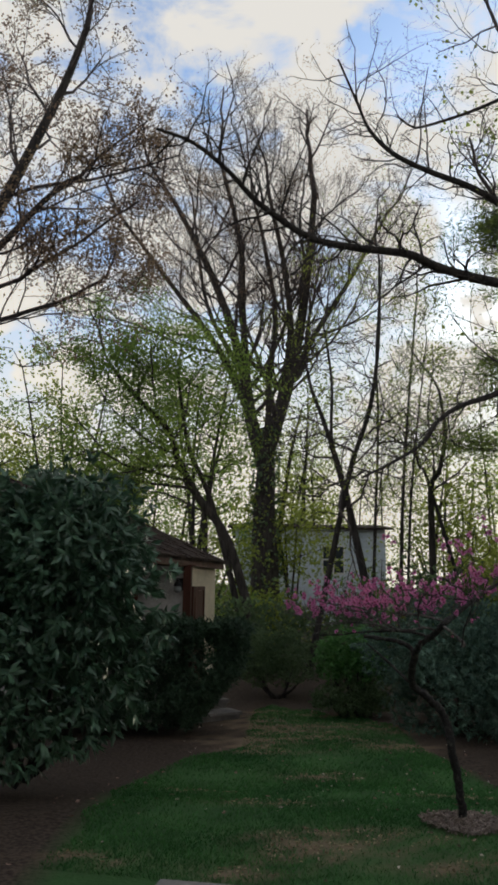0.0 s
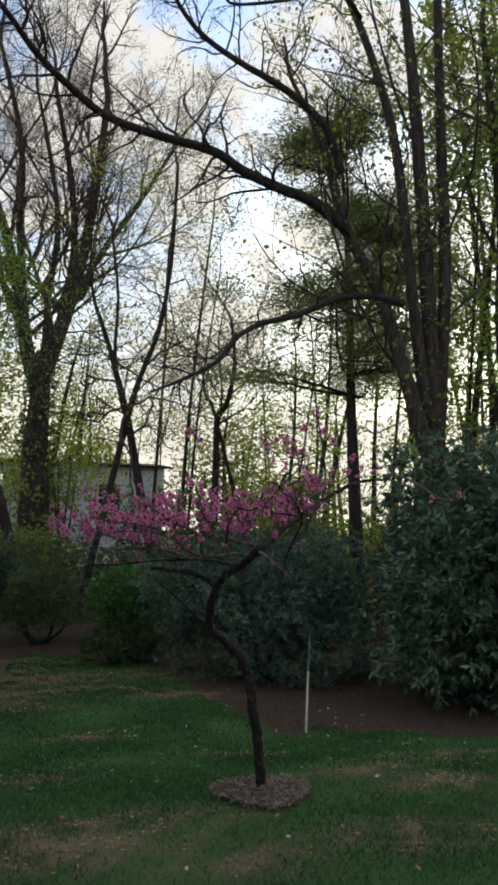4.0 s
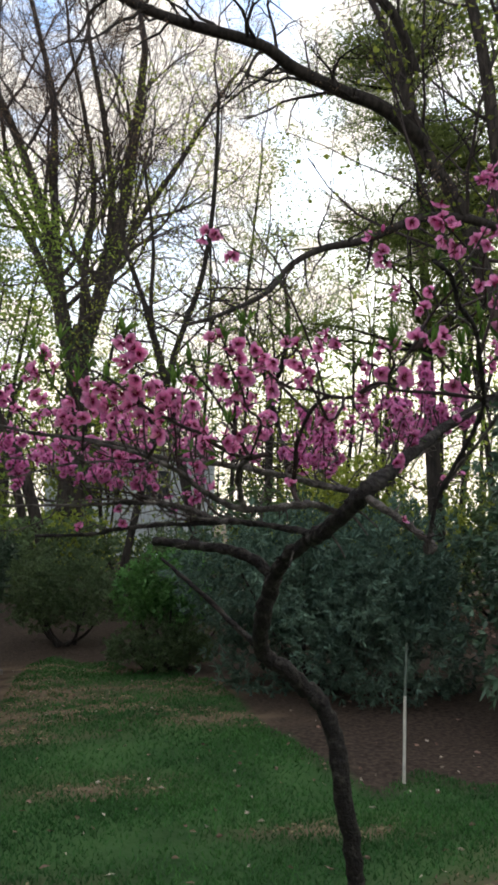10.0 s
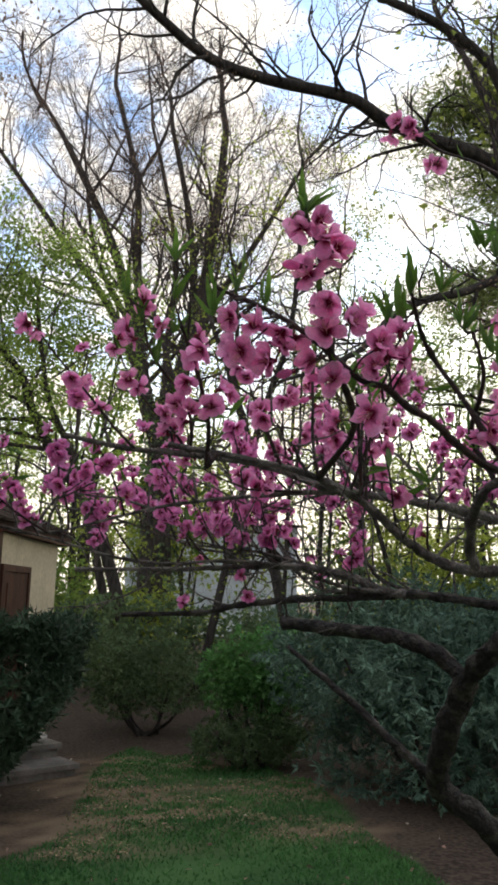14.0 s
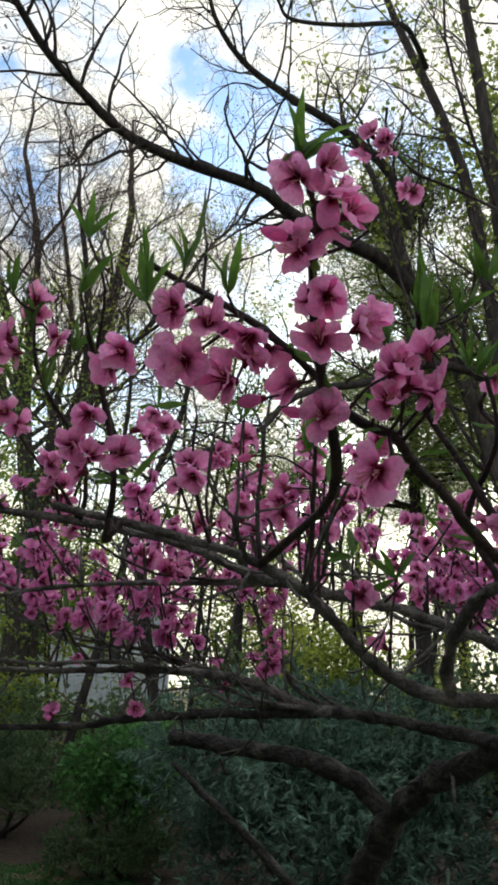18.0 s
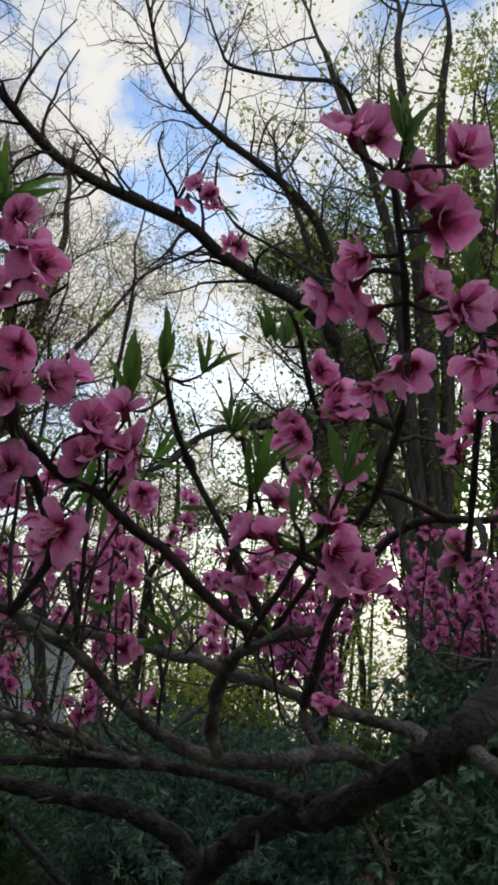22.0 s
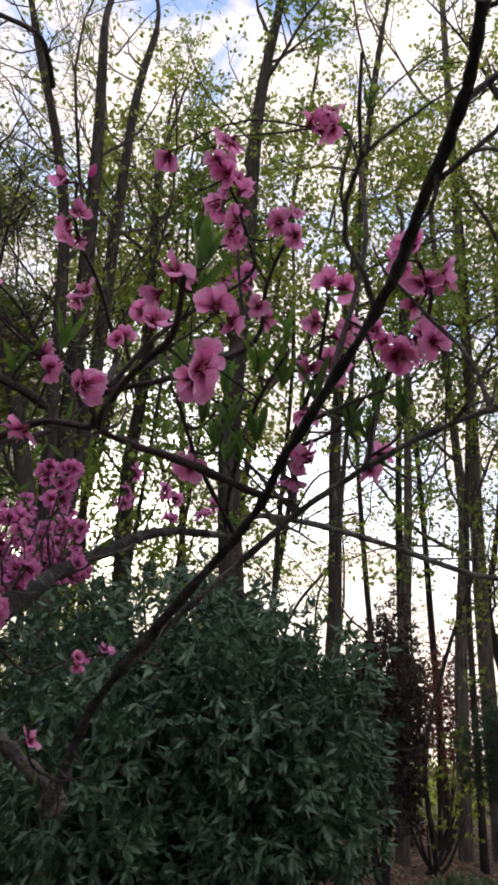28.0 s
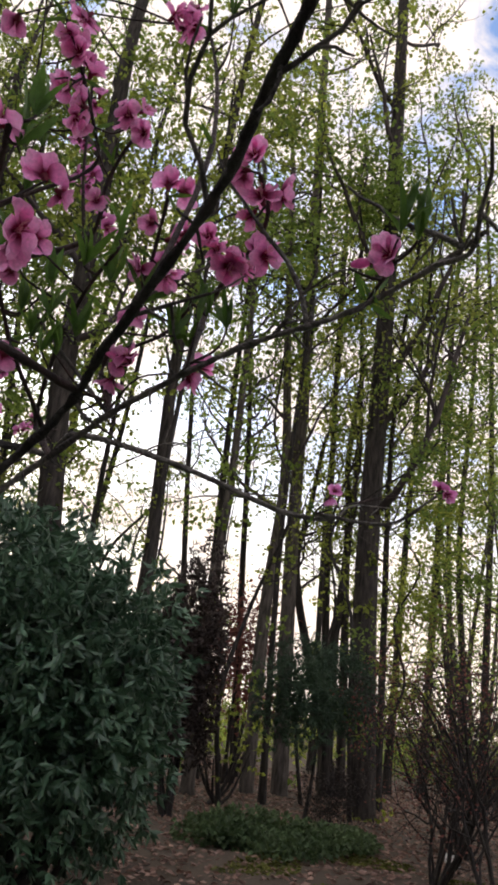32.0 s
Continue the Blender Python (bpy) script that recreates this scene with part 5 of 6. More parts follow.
# ---- litter, paving and added sky-blocking walls ----
scatter_litter("leaf_litter", "scattered dry brown leaves on soil under the trees", 26000, (7.5, 24, 9, 24, lambda x, y: (y > lawn_edge(x) - 0.5)), 0.09, LITTER, 91)
scatter_litter("moss_patches", "patches of olive moss on the dark soil", 20000, (6.5, 12, 9, 13, lambda x, y: np.sin(x * 2.3 + y) * np.sin(y * 2.1 - x) > 0.1), 0.065, MOSS, 93, "moss")
scatter_litter("dry_grass", "straw-coloured dry grass on the worn patches", 26000, (-1, 5.5, 9, 18.5, lambda x, y: (bare_patch(x, y) > 0.35) & on_lawn(x, y)), 0.035, STRAW, 94, "grass")
scatter_litter("fallen_petals", "pale fallen petals and leaf scraps on the lawn", 110, (-0.5, 5, 9.5, 18.5), 0.045, PALE_LEAF, 95, "petals")
b = Builder()
box(b, (0.2, 2.6, -0.2), (6.0, 9.32, 0.02), turn=-0.165, about=(0.6, 9.32))
tagged(part("patio", b, CONCRETE, smooth=False), "plain grey concrete patio at the lawn's edge", "patio", kind="structure")
# unseen wall, added to hold skylight off the lawn from behind
b = Builder()
box(b, (-9.0, 0.9, -0.2), (13.0, 1.2, 5.5))
tagged(part("wall_south", b, STUCCO_SHADE_GREY, smooth=False), "unseen grey wall added behind the patio to block skylight", "wall", kind="structure")
# a second unseen wall, added to darken the bed and shrubs at the left
b = Builder()
box(b, (-3.6, 1.21, -0.2), (-3.3, 12.6, 4.2))
tagged(part("wall_west", b, STUCCO_SHADE_GREY, smooth=False), "unseen grey wall added beside the bed to block skylight", "wall", kind="structure")
plank = thing("white_board", (12.89, 11.45, 0.00), "weathered white board lying on the leaf litter", "board")
b = Builder()
box(b, (-0.45, -0.08, 0.01), (0.45, 0.08, 0.05))
part("board", b, WHITE_STAKE, plank, smooth=False)
plank.rotation_euler = (0, 0, 0.3)
scatter_litter("leaf_litter", "a few pale dry leaves on the lawn", 260, (-1, 5, 8.5, 18.5), 0.05, LITTER, 92)


# ---- peach tree in blossom ----
FOOT = np.array((2.5, 10.8, 0.0))
peach = thing("peach_tree", tuple(FOOT), "small crooked peach tree in full pink blossom with narrow new leaves", "tree")


def blossom_mesh(seed, cup, width=0.04):
    """Five broad, softly cupped petals that overlap round a dark heart with fine stamens; it opens along +z."""
    g = np.random.default_rng(seed)
    b = Builder()
    b.rim = []
    for k in range(5):
        a = 2 * np.pi * k / 5 + g.normal(0, 0.16)
        tilt = cup + g.normal(0, 0.34)
        ln, wd = width * 0.53 * g.uniform(0.85, 1.1), width * 0.47 * g.uniform(0.85, 1.15)
        out = np.array((math.cos(a), math.sin(a), 0.0))
        side = np.array((-math.sin(a), math.cos(a), 0.0))
        twist = g.normal(0, 0.25)
        bow = g.uniform(-0.5, 0.35)
        rows = []
        for f, w in ((0.04, 0.12), (0.2, 0.42), (0.42, 0.82), (0.66, 1.0), (0.86, 0.86), (1.0, 0.46)):
            row = []
            for s in (-1, -0.6, 0, 0.6, 1):
                r = ln * f * (1 - 0.10 * s * s - (0.07 if f == 1.0 and s == 0 else 0))
                lean = tilt + bow * (f - 0.4)
                curl = 0.34 * wd * s * s * (1 - 0.5 * f) + twist * wd * s * f * 0.5 + g.normal(0, 0.055) * wd * f
                row.append(out * r * math.cos(lean) + side * s * w * wd * 0.5 + np.array((0, 0, r * math.sin(lean) + curl)))
                b.rim.append(f)
            rows.append(row)
        v = np.array(rows).reshape(-1, 3)
        q = [(i * 5 + j, i * 5 + j + 1, i * 5 + j + 6, i * 5 + j + 5) for i in range(5) for j in range(4)]
        b.add(v, q, 0)
    a = np.linspace(0, 2 * np.pi, 6, endpoint=False)
    cup_v = np.r_[np.c_[np.cos(a) * 0.0034, np.sin(a) * 0.0034, np.full(6, 0.0016)], np.c_[np.cos(a) * 0.0018, np.sin(a) * 0.0018, np.full(6, -0.0045)]]
    b.add(cup_v, [(i, (i + 1) % 6, 6 + (i + 1) % 6, 6 + i) for i in range(6)], 1)
    b.rim += [0.0] * 12
    for k in range(10):
        t = g.uniform(0, 2 * np.pi)
        tip = np.array((math.cos(t) * 0.006, math.sin(t) * 0.006, 0.011)) * g.uniform(0.6, 1.1)
        s = np.array((-math.sin(t), math.cos(t), 0)) * 0.0004
        b.add([s, -s, tip - s, tip + s, tip + s * 3, tip + np.array((0, 0, 0.0016)), tip - s * 3], [(0, 1, 2), (0, 2, 3), (4, 5, 6)], 2)
        b.rim += [0.0] * 7
    return b


def bud_mesh(seed):
    """A closed oval bud of folded petals."""
    g = np.random.default_rng(seed)
    b = Builder()
    tube(b, [(0, 0, -0.004), (0, 0, 0.001)], [0.002, 0.003], 6, 1)
    n0 = b.count
    tube(b, [(0, 0, 0.0), (0, 0, 0.004), (0, 0, 0.009), (0, 0, 0.014), (0, 0, 0.017)], [0.002, 0.004, 0.0046, 0.0032, 0.001], 8, 0)
    b.rim = [0.3] * n0 + [0.55] * (b.count - n0)
    return b


def with_rim(me, values):
    """The place of each point between the heart (0) and the edge (1) of its petal."""
    at = me.attributes.new("rim", 'FLOAT', 'POINT')
    at.data.foreach_set("value", np.array(values, np.float32))
    return me


def peach_leaf(seed):
    """A narrow folded leaf, curving back along +z."""
    g = np.random.default_rng(seed)
    ln, wd, bow = 0.048 * g.uniform(0.85, 1.25), 0.0078 * g.uniform(0.8, 1.2), g.uniform(0.1, 0.45)
    v = []
    for f, w in ((0, 0.12), (0.2, 0.7), (0.45, 1.0), (0.75, 0.7), (1.0, 0.03)):
        x, z = bow * ln * f * f, ln * f * (1 - 0.25 * bow * f)
        for s in (-1, 0, 1):
            v.append((x - abs(s) * w * wd * 0.22, s * w * wd * 0.5, z))
    b = Builder()
    b.add(v, [(i * 3 + j, i * 3 + j + 1, i * 3 + j + 4, i * 3 + j + 3) for i in range(4) for j in range(2)])
    return b


BLOOM_KINDS = [blossom_mesh(s, c, w) for s, c, w in ((1, 0.45, 0.036), (2, 0.62, 0.035), (3, 0.8, 0.035), (4, 0.3, 0.036), (5, 1.02, 0.034), (6, 0.55, 0.034), (7, 0.7, 0.036), (8, 0.4, 0.035))] + [bud_mesh(9)]
LEAF_KINDS = [peach_leaf(s) for s in (1, 2, 3)]
BLOOM_MESHES = [with_rim(k.mesh("blossom", [PETAL, HEART, STAMEN]), k.rim) for k in BLOOM_KINDS]
LEAF_MESHES = [k.mesh("leaf", LEAF_PEACH) for k in LEAF_KINDS]
blooms, peach_leaves = [], []
pg = np.random.default_rng(123)


def facing(way, spin):
    return Vector(way).to_track_quat('Z', 'X').to_matrix().to_4x4() @ Matrix.Rotation(spin, 4, 'Z')


BOUGHS = []


def bough(name, pts, r0, r1, mat, per=6, sides=8, knots=0.0, spurs=0, girth=None):
    """A gnarled branch: uneven girth, knuckles at its nodes and short dead spurs."""
    path = smooth_path([np.array(q) - FOOT for q in pts], per)
    n = len(path)
    path[1:-1] += pg.normal(0, 1, (n - 2, 3)) * 0.1 * np.linspace(r0, r1, n)[1:-1, None]
    taper = np.linspace(r0, r1, n) if girth is None else np.interp(np.linspace(0, 1, n), *girth)
    r = taper * (1 + knots * np.sin(np.arange(n) * 2.1) * 0.6 + pg.normal(0, knots * 0.6, n))
    r[::5] *= 1 + knots
    b = Builder()
    tube(b, path, r, sides)
    ring = b.v[0].reshape(n, sides, 3)
    b.v[0] = (path[:, None] + (ring - path[:, None]) * (1 + pg.normal(0, 0.6 * knots, (n, sides, 1)))).reshape(-1, 3)
    for k in range(spurs):
        i = int(pg.integers(1, n - 1))
        w = unit(np.cross(path[i] - path[i - 1], pg.normal(size=3)))
        tube(b, wander(path[i], w, pg.uniform(0.012, 0.045), 3, pg, 0.3), np.linspace(max(0.0016, r[i] * 0.45), 0.001, 4), 5)
    part(name, b, mat, peach)
    BOUGHS.append(path)
    return path


def twig_net(paths, n, seed, reach=0.2, mat=TWIG_GREY, first=0.1):
    """Fine bare twigs that fork and cross among the branches."""
    g = np.random.default_rng(seed)
    b = Builder()
    for path in paths:
        for k in range(n):
            i = int(g.uniform(first, 0.97) * (len(path) - 1))
            along = unit(path[min(i + 1, len(path) - 1)] - path[i - 1 if i else 0])
            w = unit(along * 0.5 + g.normal(0, 0.55, 3) + np.array((0, 0, 0.35)))
            tw = wander(path[i], w, reach * g.uniform(0.4, 1.3), 6, g, 0.2, 0.04)
            tube(b, tw, np.linspace(0.0026, 0.001, 7), 4, cap=False)
            for _ in range(2):
                j = int(g.integers(1, 5))
                tube(b, wander(tw[j], tw[j + 1] - tw[j] + g.normal(0, 0.05, 3), reach * g.uniform(0.15, 0.5), 4, g, 0.2), np.linspace(0.0017, 0.0008, 5), 4, cap=False)
    tagged(part("twig_mass", b, mat, peach), kind="stuff")


def bloom_at(p, way, size=1.0):
    blooms.append((np.array(p, float), unit(way), size))


def leaf_tuft(p, way, n=4, size=1.0):
    for _ in range(n):
        peach_leaves.append((np.array(p, float), unit(np.array(way) + pg.normal(0, 0.26, 3)), size * pg.uniform(0.7, 1.15)))


def dress(path, n, seed, reach=0.24, per=4, first=0.15, up=0.9, last=1.0, tuft=0.55, mat=TWIG_RED):
    """Blossoming shoots along a bough, mostly upwards."""
    g = np.random.default_rng(seed)
    b = Builder()
    for k in range(n):
        f = first + (last - first) * (k + g.uniform(0, 1)) / n
        i = min(int(f * (len(path) - 1)), len(path) - 2)
        along = unit(path[i + 1] - path[i])
        w = unit(along * 0.35 + g.normal(0, 0.42, 3) + np.array([0, 0, up]))
        shoot = wander(path[i], w, reach * g.uniform(0.45, 1.25), 5, g, 0.1, 0.08)
        tube(b, shoot, np.linspace(0.0024, 0.0011, 6), 5)
        for _ in range(per):
            q = g.uniform(1.0, 5.0)
            j = min(int(q), 4)
            at = shoot[j] + (shoot[j + 1] - shoot[j]) * (q - j)
            for _ in range(g.integers(1, 4)):
                d = unit(g.normal(0, 0.8, 3) + np.array([0, -0.35, 0.15]))
                if at[2] < 1.63 and g.uniform() < 0.7:
                    continue
                bloom_at(at + d * 0.009, d, g.uniform(0.8, 1.1))
        if g.uniform() < tuft:
            leaf_tuft(shoot[-1], shoot[-1] - shoot[-2], 4, 0.95)
    tagged(part("shoot_mass", b, mat, peach), kind="stuff")


# trunk, fork, cut limb and dead spur
bough("trunk", [(2.5, 10.8, -0.06)] + [(2.48, 10.77, 0.05), (2.45, 10.74, 0.27), (2.39, 10.70, 0.58), (2.36, 10.71, 0.77), (2.30, 10.72, 0.89), (2.19, 10.70, 0.99), (2.08, 10.68, 1.08), (2.05, 10.51, 1.23), (2.06, 10.41, 1.35)], 0.035, 0.027, BARK_PEACH, 7, 14, 0.05, 5)
bough("cut_limb", [(2.06, 10.41, 1.35), (2.00, 10.46, 1.41), (1.91, 10.52, 1.44), (1.81, 10.59, 1.45), (1.69, 10.68, 1.46)], 0.019, 0.015, BARK_PEACH, 5, 9, 0.1)
bough("dead_spur", [(2.09, 10.68, 1.07), (1.99, 10.72, 1.16), (1.91, 10.79, 1.24), (1.82, 10.86, 1.32), (1.74, 10.92, 1.39)], 0.012, 0.007, BARK_PEACH, 5, 8, 0.1)
main_limb = bough("main_limb", [(2.05, 10.41, 1.34), (2.07, 10.26, 1.43), (2.10, 10.05, 1.50)] + [(2.08, 10.01, 1.49), (2.12, 9.82, 1.57), (2.13, 9.74, 1.61), (2.24, 9.81, 1.68), (2.45, 9.99, 1.80), (2.70, 10.15, 1.93), (2.89, 10.22, 2.02), (3.03, 10.21, 2.05)], 0.0225, 0.0095, BARK_PEACH, 9, 12, 0.12, 14, ((0, 0.45, 0.56, 0.68, 1), (0.0215, 0.0205, 0.0205, 0.0145, 0.0095)))
arch = bough("arching_branch", [(3.03, 10.21, 2.05), (3.08, 10.16, 2.05)] + [(3.01, 10.04, 2.07), (3.07, 9.91, 2.05), (3.09, 9.73, 1.99), (3.11, 9.53, 1.91), (3.11, 9.41, 1.89)] + [(3.02, 9.41, 1.88), (3.03, 9.27, 1.86), (2.99, 9.17, 1.90)], 0.009, 0.0025, TWIG_GREY, 5, 7, 0.1)
bough("low_limb", [(2.11, 9.75, 1.61), (2.17, 9.69, 1.56), (2.21, 9.64, 1.52), (2.24, 9.59, 1.48)] + [(2.22, 9.59, 1.47), (2.22, 9.56, 1.51)], 0.0105, 0.0065, TWIG_GREY, 8, 9, 0.15, 8)
long_branch = bough("long_branch", [(2.22, 9.57, 1.50), (2.22, 9.52, 1.59), (2.24, 9.41, 1.71), (2.23, 9.33, 1.77), (2.19, 9.26, 1.81), (2.10, 9.11, 1.86), (2.03, 9.03, 1.88), (1.99, 8.98, 1.91), (1.95, 8.95, 1.92)], 0.0052, 0.0034, BARK_PEACH, 8, 9, 0.15, 10)
slim_branch = bough("slim_branch", [(2.23, 9.51, 1.61), (2.24, 9.47, 1.65), (2.27, 9.40, 1.72), (2.27, 9.32, 1.77), (2.26, 9.24, 1.80), (2.24, 9.14, 1.82), (2.21, 9.04, 1.82)] + [(2.19, 8.96, 1.84), (2.16, 8.92, 1.84)], 0.0042, 0.0018, TWIG_GREY, 8, 8, 0.15, 14)

# long side branches that sweep out over the lawn
upper_sweep = bough("side_branch", [(2.125, 9.80, 1.59), (2.19, 9.95, 1.615), (2.13, 10.08, 1.637), (2.05, 10.07, 1.655), (1.99, 10.04, 1.664), (1.88, 9.97, 1.675), (1.78, 9.95, 1.685), (1.70, 9.92, 1.69), (1.63, 9.86, 1.69), (1.54, 9.84, 1.715), (1.42, 9.84, 1.73), (1.32, 9.86, 1.74), (1.23, 9.88, 1.76)], 0.0105, 0.0035, TWIG_GREY, 5, 8, 0.12, 8)
low_sweep = bough("side_branch", [(2.09, 10.03, 1.495), (2.075, 10.10, 1.503), (2.06, 10.19, 1.511), (2.02, 10.24, 1.52), (1.95, 10.24, 1.527), (1.885, 10.23, 1.531), (1.79, 10.28, 1.525), (1.66, 10.29, 1.518), (1.55, 10.34, 1.505), (1.47, 10.40, 1.487), (1.30, 10.42, 1.48)], 0.0125, 0.005, BARK_PEACH, 5, 9, 0.12, 12)
fork_sweep = bough("side_branch", [(1.875, 10.235, 1.53), (1.83, 10.255, 1.54), (1.78, 10.275, 1.562), (1.72, 10.28, 1.577), (1.67, 10.28, 1.583), (1.58, 10.33, 1.585), (1.50, 10.34, 1.58), (1.40, 10.30, 1.575), (1.21, 10.30, 1.57)], 0.0095, 0.004, TWIG_GREY, 5, 8, 0.12, 8)
middle_sweep = bough("side_branch", [(2.11, 9.87, 1.55), (2.04, 9.85, 1.577), (1.96, 9.79, 1.573), (1.90, 9.75, 1.565), (1.835, 9.76, 1.561), (1.79, 9.775, 1.572), (1.755, 9.78, 1.59), (1.71, 9.745, 1.613), (1.665, 9.725, 1.645), (1.61, 9.68, 1.665), (1.54, 9.69, 1.69), (1.39, 9.72, 1.72)], 0.0105, 0.004, TWIG_GREY, 5, 9, 0.12, 10)
bough("side_branch", [(1.83, 9.76, 1.562), (1.81, 9.73, 1.60), (1.79, 9.64, 1.65), (1.80, 9.57, 1.67)], 0.007, 0.006, TWIG_GREY, 5, 7, 0.12)
red_branch = bough("side_branch", [(1.98, 9.81, 1.574), (1.975, 9.86, 1.62), (1.97, 9.82, 1.67), (1.96, 9.76, 1.73), (1.97, 9.69, 1.79), (1.99, 9.62, 1.82), (2.02, 9.54, 1.81)] + [(2.10, 9.53, 1.85), (2.16, 9.52, 1.92)], 0.007, 0.003, TWIG_RED, 5, 7, 0.12)
# (tip, bearing branch, share along it)
ENDS = [((1.0, 10.3, 1.66), fork_sweep, 0.5), ((1.08, 10.6, 1.74), fork_sweep, 0.3), ((1.35, 10.9, 1.8), low_sweep, 0.55), ((1.75, 11.0, 1.84), low_sweep, 0.4), ((1.18, 10.05, 1.66), upper_sweep, 0.6), ((1.5, 10.45, 1.82), upper_sweep, 0.42),
        ((2.35, 10.2, 1.8), main_limb, 0.62), ((2.5, 10.5, 1.85), main_limb, 0.66), ((2.3, 10.7, 1.85), upper_sweep, 0.14), ((1.3, 10.35, 1.7), low_sweep, 0.5), ((2.05, 10.6, 1.85), upper_sweep, 0.2), ((1.7, 10.6, 1.75), upper_sweep, 0.3),
        ((2.25, 10.5, 1.75), upper_sweep, 0.1), ((2.5, 10.25, 1.76), main_limb, 0.58), ((2.75, 10.55, 1.88), main_limb, 0.7)]
side = [low_sweep, fork_sweep]
for k, (end, bearer, f) in enumerate(ENDS):
    i = int(f * (len(bearer) - 1))
    s, e = bearer[i] + FOOT, np.array(end)
    ahead = unit(bearer[i + 1] - bearer[i]) * 0.12
    span = np.linalg.norm(e - s)
    p = bough("side_branch", [s, s + ahead * min(1, span) + (e - s) * 0.12, s * 0.55 + e * 0.45 + pg.normal(0, 0.05, 3), s * 0.2 + e * 0.8 + pg.normal(0, 0.05, 3), e], 0.0046, 0.0017, TWIG_GREY, 5, 6, 0.15, 6)
    side.append(p)
for k, p in enumerate(side):
    near = k < 2
    span = np.linalg.norm(p[-1] - p[0])
    dress(p, 4 if near else int(3 + 9 * span), 300 + k, reach=0.10 if near else 0.19, per=2 if near else 4, first=0.5 if near else 0.2)
dress(upper_sweep, 16, 331, reach=0.2, per=3, first=0.15)
dress(middle_sweep, 6, 332, reach=0.16, per=1, first=0.5, tuft=0.8)
dress(main_limb, 8, 330, reach=0.25, per=3, first=0.5)
twig_net(side + [upper_sweep, middle_sweep], 6, 340, 0.2)
twig_net([main_limb, long_branch, slim_branch, arch, red_branch], 5, 341, 0.16, first=0.3)
# snapped spurs under the elbow of the main limb
for a, c in (((2.12, 9.84, 1.56), (2.15, 9.78, 1.50)), ((2.12, 9.80, 1.57), (2.17, 9.76, 1.52)), ((2.10, 9.95, 1.51), (2.13, 9.90, 1.44)), ((2.07, 10.2, 1.45), (2.04, 10.14, 1.40))):
    bough("dead_spur", [a, tuple((np.array(a) + np.array(c)) / 2 + pg.normal(0, 0.006, 3)), c], 0.004, 0.0018, TWIG_GREY, 4, 6, 0.15)


BEARERS = list(BOUGHS)
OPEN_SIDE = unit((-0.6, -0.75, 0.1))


def near_shoot(stem, heads, tufts, r=(0.0042, 0.002), name="shoot", size=1.0, tuft_n=5, tuft_size=1.0):
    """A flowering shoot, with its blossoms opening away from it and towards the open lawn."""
    first = np.array(stem[0]) - FOOT
    best = None
    for q in BEARERS:
        gap = np.linalg.norm(q - first, axis=1) + 0.8 * np.maximum(0, q[:, 2] - first[2] + 0.02)
        i = int(np.argmin(gap))
        if best is None or gap[i] < best[0]:
            best = (gap[i], q[i])
    if best[0] > 0.012:
        root = best[1] + FOOT
        stem = [tuple(root), tuple(root * 0.5 + np.array(stem[0]) * 0.5 + pg.normal(0, 0.05, 3) * best[0])] + list(stem)
    path = bough(name, stem, r[0], r[1], TWIG_RED, 5, 7, 0.12, 2)
    for h in heads:
        p = np.array(h) - FOOT
        i = int(np.argmin(np.linalg.norm(path - p, axis=1)))
        gap = np.linalg.norm(p - path[i])
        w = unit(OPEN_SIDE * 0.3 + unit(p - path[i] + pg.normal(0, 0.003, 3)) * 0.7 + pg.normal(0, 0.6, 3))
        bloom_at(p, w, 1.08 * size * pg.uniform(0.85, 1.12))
        for _ in range(int(pg.uniform() < 0.5)):
            v = unit(pg.normal(0, 1, 3) + np.array((0, 0.5, 0)))
            bloom_at(p + v * 0.015 * size, unit(v + w * 0.3), size * pg.uniform(0.8, 1.05))
        if gap > 0.012:
            b = Builder()
            s0 = path[max(0, i - int(gap / 0.03))]
            foot_p = p - w * 0.004
            tube(b, smooth_path([s0, s0 * 0.45 + foot_p * 0.55 + pg.normal(0, 0.12, 3) * gap, foot_p], 4), np.linspace(0.0014, 0.001, 9), 5)
            part("side_twig" if gap > 0.03 else "flower_stalk", b, TWIG_RED, peach)
    for f in (0.35, 0.6, 0.8, 1.0):
        i = int(f * (len(path) - 1))
        leaf_tuft(path[i], path[i] - path[i - 1] + np.array((0, 0, 0.01)), 2, tuft_size * 0.65)
    for q in tufts:
        p = np.array(q) - FOOT
        i = int(np.argmin(np.linalg.norm(path - p, axis=1)))
        gap = np.linalg.norm(path[i] - p)
        leaf_tuft(p, (0, 0, 1), tuft_n, tuft_size)
        if gap > 0.008:
            b = Builder()
            s0 = path[max(0, i - int(gap / 0.03))]
            tube(b, smooth_path([s0, s0 * 0.4 + p * 0.6 + pg.normal(0, 0.1, 3) * gap - np.array((0, 0, 0.15)) * gap, p], 4), np.linspace(0.0016, 0.001, 9), 5)
            part("side_twig", b, TWIG_RED, peach)
    return path


